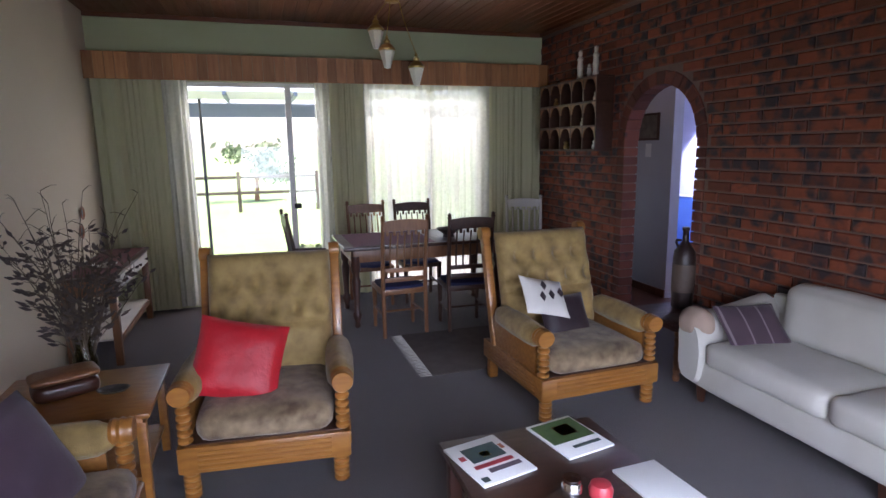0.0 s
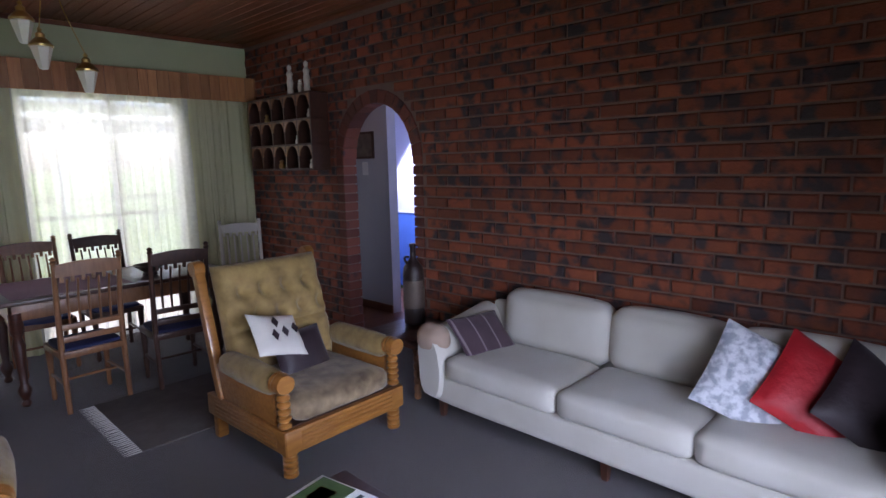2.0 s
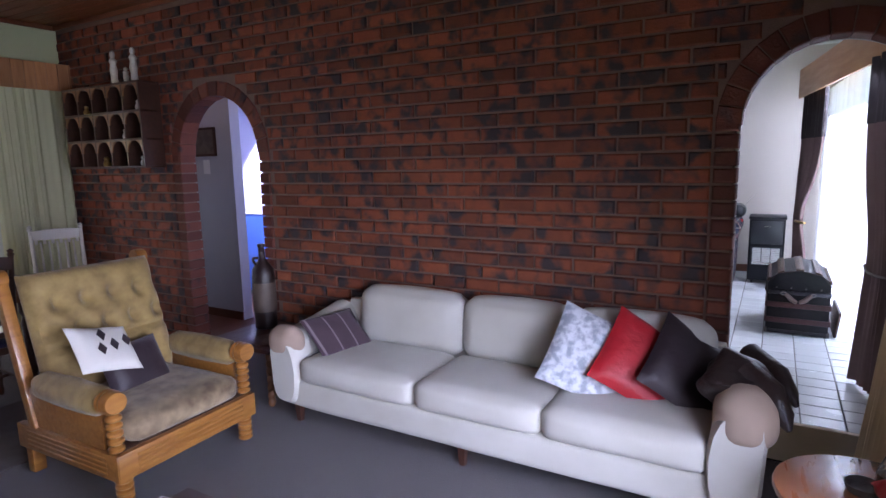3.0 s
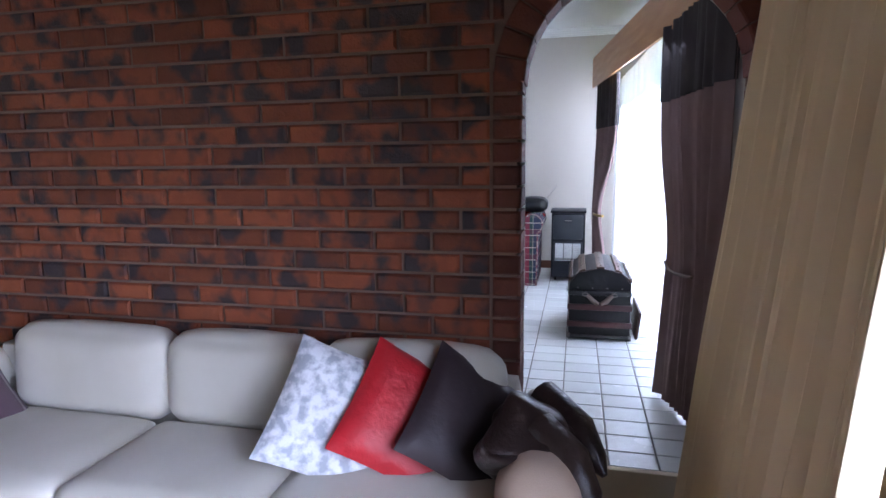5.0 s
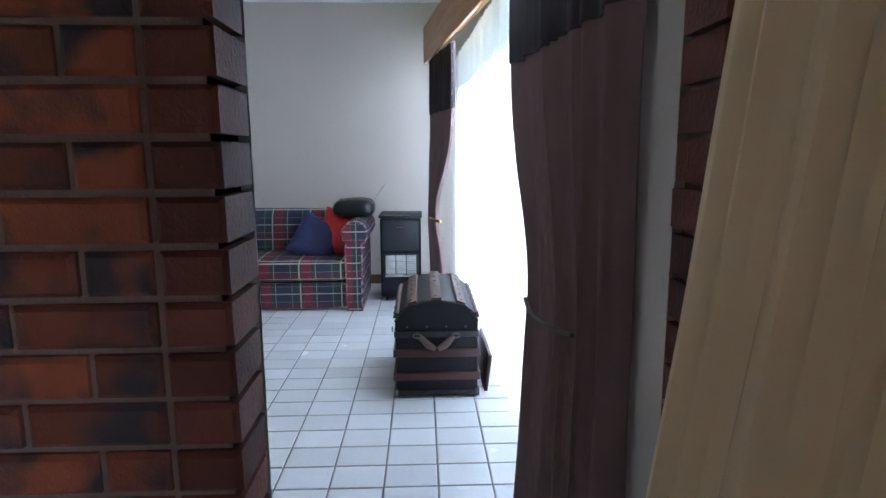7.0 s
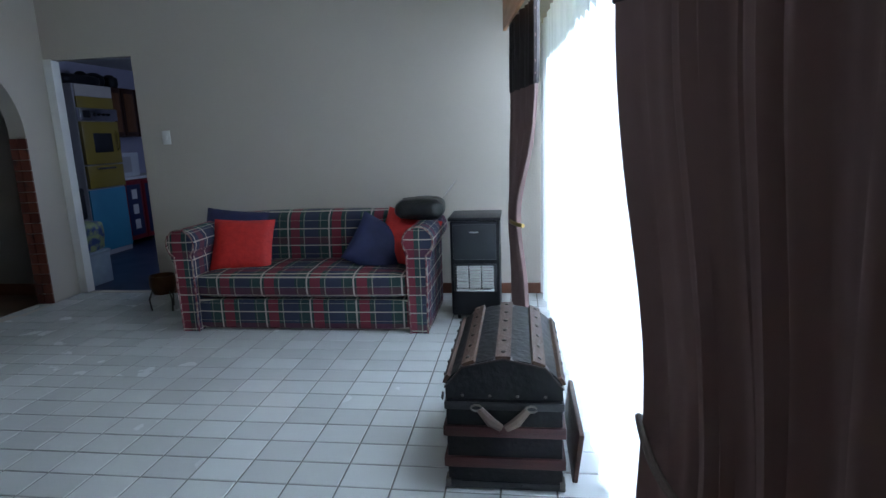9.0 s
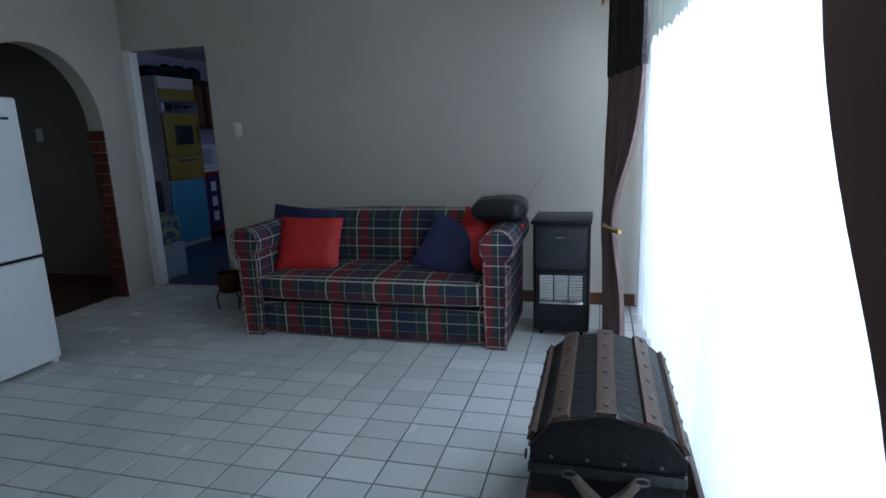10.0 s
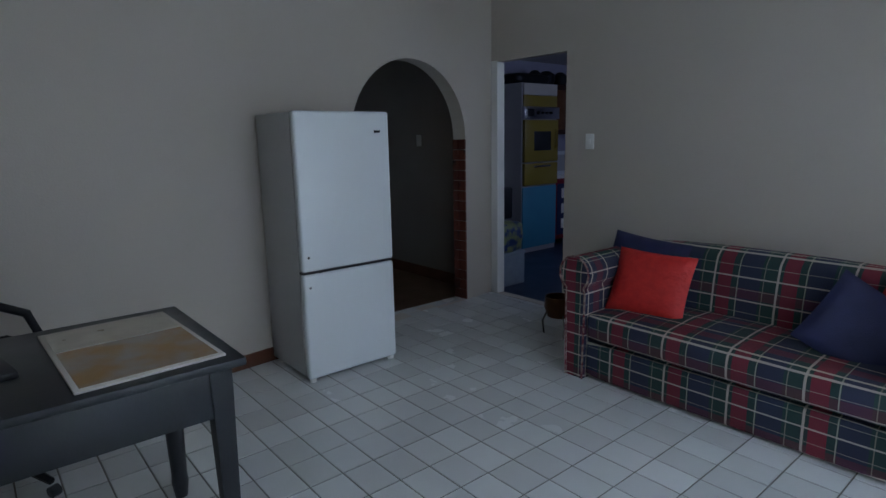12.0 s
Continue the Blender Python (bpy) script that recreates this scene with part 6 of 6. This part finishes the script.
def tree(m, h, r, label):
    t = thing("tree", m, label, "tree", "garden trees")
    bw, bl = bmesh.new(), bmesh.new()
    tube(bw, [(0, 0, -0.1), (0.05, 0, h * 0.25), (0, 0.1, h * 0.55), (0.1, 0.1, h * 0.85)], [r * 0.10, r * 0.08, r * 0.05, r * 0.02], 8)
    for i in range(9):
        a, z0 = random.uniform(0, 6.28), h * random.uniform(0.3, 0.7)
        e = Vector((math.cos(a) * r * random.uniform(0.5, 1), math.sin(a) * r * random.uniform(0.5, 1), z0 + h * random.uniform(0.1, 0.3)))
        tube(bw, [(0, 0.05, z0), tuple(e * 0.5 + Vector((0, 0, z0 * 0.5 + 0.1))), tuple(e)], [r * 0.04, r * 0.025, r * 0.01], 6)
        for k in range(70):
            c = e + Vector((random.gauss(0, r * 0.28), random.gauss(0, r * 0.28), random.gauss(0, h * 0.07)))
            s = random.uniform(0.05, 0.12)
            n = Vector((random.uniform(-1, 1), random.uniform(-1, 1), random.uniform(-0.4, 1))).normalized()
            u = n.orthogonal().normalized()
            v = n.cross(u)
            bl.faces.new([bl.verts.new(c + q) for q in (u * s * 1.6, v * s * 0.7, -u * s * 1.6, -v * s * 0.7)])
    part("trunk", bw, MIDWOOD, t)
    part("crown", bl, LEAF, t, "", False)


tree(pose(1.3, 21, 0), 2.0, 0.9, "small leafy tree on the lawn")
bsh = thing("planter", pose(2.0, 6.95, -0.03), "long planter of low green leaves outside the door", "planter")
part("box", B(-0.3, 0.5, -0.1, 0.1, 0, 0.34, bev=0.01), PAVE, bsh)
bl = bmesh.new()
for k in range(260):
    c = Vector((random.uniform(-0.3, 0.5), random.uniform(-0.12, 0.12), random.uniform(0.33, 0.52)))
    n = Vector((random.uniform(-1, 1), random.uniform(-1, 1), random.uniform(0, 1))).normalized()
    u = n.orthogonal().normalized()
    bl.faces.new([bl.verts.new(c + q * random.uniform(0.02, 0.04)) for q in (u * 1.7, n.cross(u), -u * 1.7, -n.cross(u))])
part("leaves", bl, LEAF, bsh, "", False)


# ---- bricks of the lounge wall ----
random.seed(21)
C, Z0, PITCH = 0.0872, 0.02, 0.2420
wall_b = structure("wall_brick", wall(bmesh.new(), 'y', YS, YN, XB + 0.012, 4.98, 0, ZC, (
    (ARCH[0] - 0.020, ARCH[1] + 0.020, 0, ARCH[3], True), (ARCH_S[0] - 0.020, ARCH_S[1] + 0.020, 0, ARCH_S[3], True))), MORTAR, "dark red face-brick wall with two arches")


def brick_verts(y0, y1, z0, z1, x0=XB + 0.02, x1=XB - 0.006, c=0.009):
    return [(x0, y0, z0), (x0, y1, z0), (x0, y1, z1), (x0, y0, z1), (x1 + c, y0, z0), (x1 + c, y1, z0), (x1 + c, y1, z1), (x1 + c, y0, z1),
            (x1, y0 + c, z0 + c), (x1, y1 - c, z0 + c), (x1, y1 - c, z1 - c), (x1, y0 + c, z1 - c)]


BF = [(0, 1, 5, 4), (1, 2, 6, 5), (2, 3, 7, 6), (3, 0, 4, 7), (4, 5, 9, 8), (5, 6, 10, 9), (6, 7, 11, 10), (7, 4, 8, 11), (8, 9, 10, 11)]
shared, rest_v, rest_f, jamb_v, jamb_f = {}, [], [], [], []


def lay(y0, y1, z0, z1, jamb=False):
    j = 0.0068
    y0, y1, z0, z1 = y0 + j, y1 - j, z0 + j, z1 - j
    if y1 - y0 < 0.025:
        return
    near = -0.2 < (y0 + y1) / 2 < 2.75 and 0.75 < (z0 + z1) / 2 < 2.25
    if near or jamb:
        key = (round(y1 - y0, 3), round(z1 - z0, 3), jamb)
        if key not in shared:
            me = bpy.data.meshes.new("brick")
            w, h = key[0] / 2, key[1] / 2
            me.from_pydata([(x - XB, y, z) for x, y, z in brick_verts(-w, w, -h, h)] if not jamb else [(x - XB, y, z) for x, y, z in brick_verts(-w, w, -h, h, 4.985)], [], BF)
            me.materials.append(BRICK_PLAIN if jamb else BRICK)
            shared[key] = me
        ob = new("brick", shared[key])
        ob.location = (XB + random.uniform(-0.002, 0.002), (y0 + y1) / 2, (z0 + z1) / 2)
        ob.rotation_euler = (random.uniform(-0.006, 0.006), 0, random.uniform(-0.012, 0.012))
        ob.parent = wall_b
    else:
        n = len(rest_v)
        d = random.uniform(-0.002, 0.002)
        rest_v.extend((x + d, y, z) for x, y, z in brick_verts(y0, y1, z0, z1))
        rest_f.extend(tuple(i + n for i in f) for f in BF)


def clear_runs(z0, z1):
    """The runs of wall along y that this course can fill between arches and jambs."""
    blocks = []
    for a, b, _, spring, _ in (ARCH, ARCH_S):
        r, c = (b - a) / 2, (a + b) / 2
        if z0 < spring - 0.02:
            blocks.append((a - 0.118, b + 0.118))
        else:
            dz = z0 - spring
            ro = r + 0.122
            if dz < ro:
                h = math.sqrt(ro * ro - dz * dz)
                blocks.append((c - h, c + h))
    runs, y = [], YS
    for a, b in sorted(blocks):
        if a > y:
            runs.append((y, a))
        y = b
    runs.append((y, YN))
    return runs


k = 0
while Z0 + (k + 1) * C <= ZC + 0.01:
    z0 = Z0 + k * C
    for a, b in clear_runs(z0, z0 + C):
        y = 0.131 + (0 if k % 2 else PITCH / 2) - 40 * PITCH
        while y < b:
            lay(max(a, y), min(b, y + PITCH), z0, z0 + C)
            y += PITCH
    for a, b, _, spring, _ in (ARCH, ARCH_S):
        if z0 < spring - 0.02:
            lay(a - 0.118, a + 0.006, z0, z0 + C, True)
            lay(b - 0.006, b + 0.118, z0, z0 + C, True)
    k += 1
rest = bpy.data.meshes.new("bricks")
rest.from_pydata(rest_v, [], rest_f)
rest.materials.append(BRICK)
rest_ob = new("bricks", rest)
rest_ob.parent = wall_b
tagged(rest_ob, kind="stuff")
for a, b, _, spring, _ in (ARCH, ARCH_S):
    r, c = (b - a) / 2, (a + b) / 2
    n = 15
    for i in range(n):
        a0, a1 = math.pi * i / n + 0.006, math.pi * (i + 1) / n - 0.006
        bm = bmesh.new()
        ring = []
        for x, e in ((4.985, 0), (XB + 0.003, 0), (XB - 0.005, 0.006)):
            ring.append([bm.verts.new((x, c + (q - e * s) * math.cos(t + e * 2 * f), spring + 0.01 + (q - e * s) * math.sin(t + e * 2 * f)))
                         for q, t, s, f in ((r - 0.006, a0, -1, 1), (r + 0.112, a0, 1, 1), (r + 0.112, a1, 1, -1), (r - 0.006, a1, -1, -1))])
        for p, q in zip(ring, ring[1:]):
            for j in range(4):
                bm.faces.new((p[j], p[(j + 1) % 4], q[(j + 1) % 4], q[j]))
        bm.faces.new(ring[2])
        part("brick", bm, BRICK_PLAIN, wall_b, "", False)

# ---- floor tiles of the sitting room ----
floor_t = structure("floor_tiles", B(4.999, XE, YS, YF, 0.0, ZT - 0.004), GROUT, "glossy cream-white tiled floor with dark joints")
TX, TY = 0.158, 0.209
tv, tf, tm = [], [], None


def tile_verts(w, h, c=0.003):
    return [(-w, -h, -0.006), (w, -h, -0.006), (w, h, -0.006), (-w, h, -0.006), (-w, -h, -c * 0.5), (w, -h, -c * 0.5), (w, h, -c * 0.5), (-w, h, -c * 0.5),
            (-w + c, -h + c, 0), (w - c, -h + c, 0), (w - c, h - c, 0), (-w + c, h - c, 0)]


TF = [(0, 1, 5, 4), (1, 2, 6, 5), (2, 3, 7, 6), (3, 0, 4, 7), (4, 5, 9, 8), (5, 6, 10, 9), (6, 7, 11, 10), (7, 4, 8, 11), (8, 9, 10, 11)]
tm = bpy.data.meshes.new("tile")
tm.from_pydata(tile_verts(TX / 2 - 0.0035, TY / 2 - 0.0035), [], TF)
tm.materials.append(TILE)
random.seed(9)
for i in range(-14, 17):
    for j in range(-8, 17):
        x0, x1 = max(5.000, 7.03 + i * TX), min(XE, 7.03 + (i + 1) * TX)
        y0, y1 = max(YS, 0.485 + j * TY), min(YF, 0.485 + (j + 1) * TY)
        if x1 - x0 < 0.02 or y1 - y0 < 0.02:
            continue
        cx, cy, z = (x0 + x1) / 2, (y0 + y1) / 2, ZT + random.uniform(-0.0006, 0.0006)
        full = x1 - x0 > TX - 0.001 and y1 - y0 > TY - 0.001
        if full and 5.7 < cx < 8.5 and -0.75 < cy < 2.3:
            ob = new("tile", tm)
            ob.location = (cx, cy, z)
            ob.rotation_euler = (random.uniform(-0.003, 0.003), random.uniform(-0.003, 0.003), 0)
            ob.parent = floor_t
        else:
            n = len(tv)
            tv.extend((cx + a, cy + b, z + c) for a, b, c in tile_verts((x1 - x0) / 2 - 0.0035, (y1 - y0) / 2 - 0.0035))
            tf.extend(tuple(q + n for q in f) for f in TF)
tr_ = bpy.data.meshes.new("tiles")
tr_.from_pydata(tv, [], tf)
tr_.materials.append(TILE)
tro = new("tiles", tr_)
tro.parent = floor_t
tagged(tro, kind="stuff")
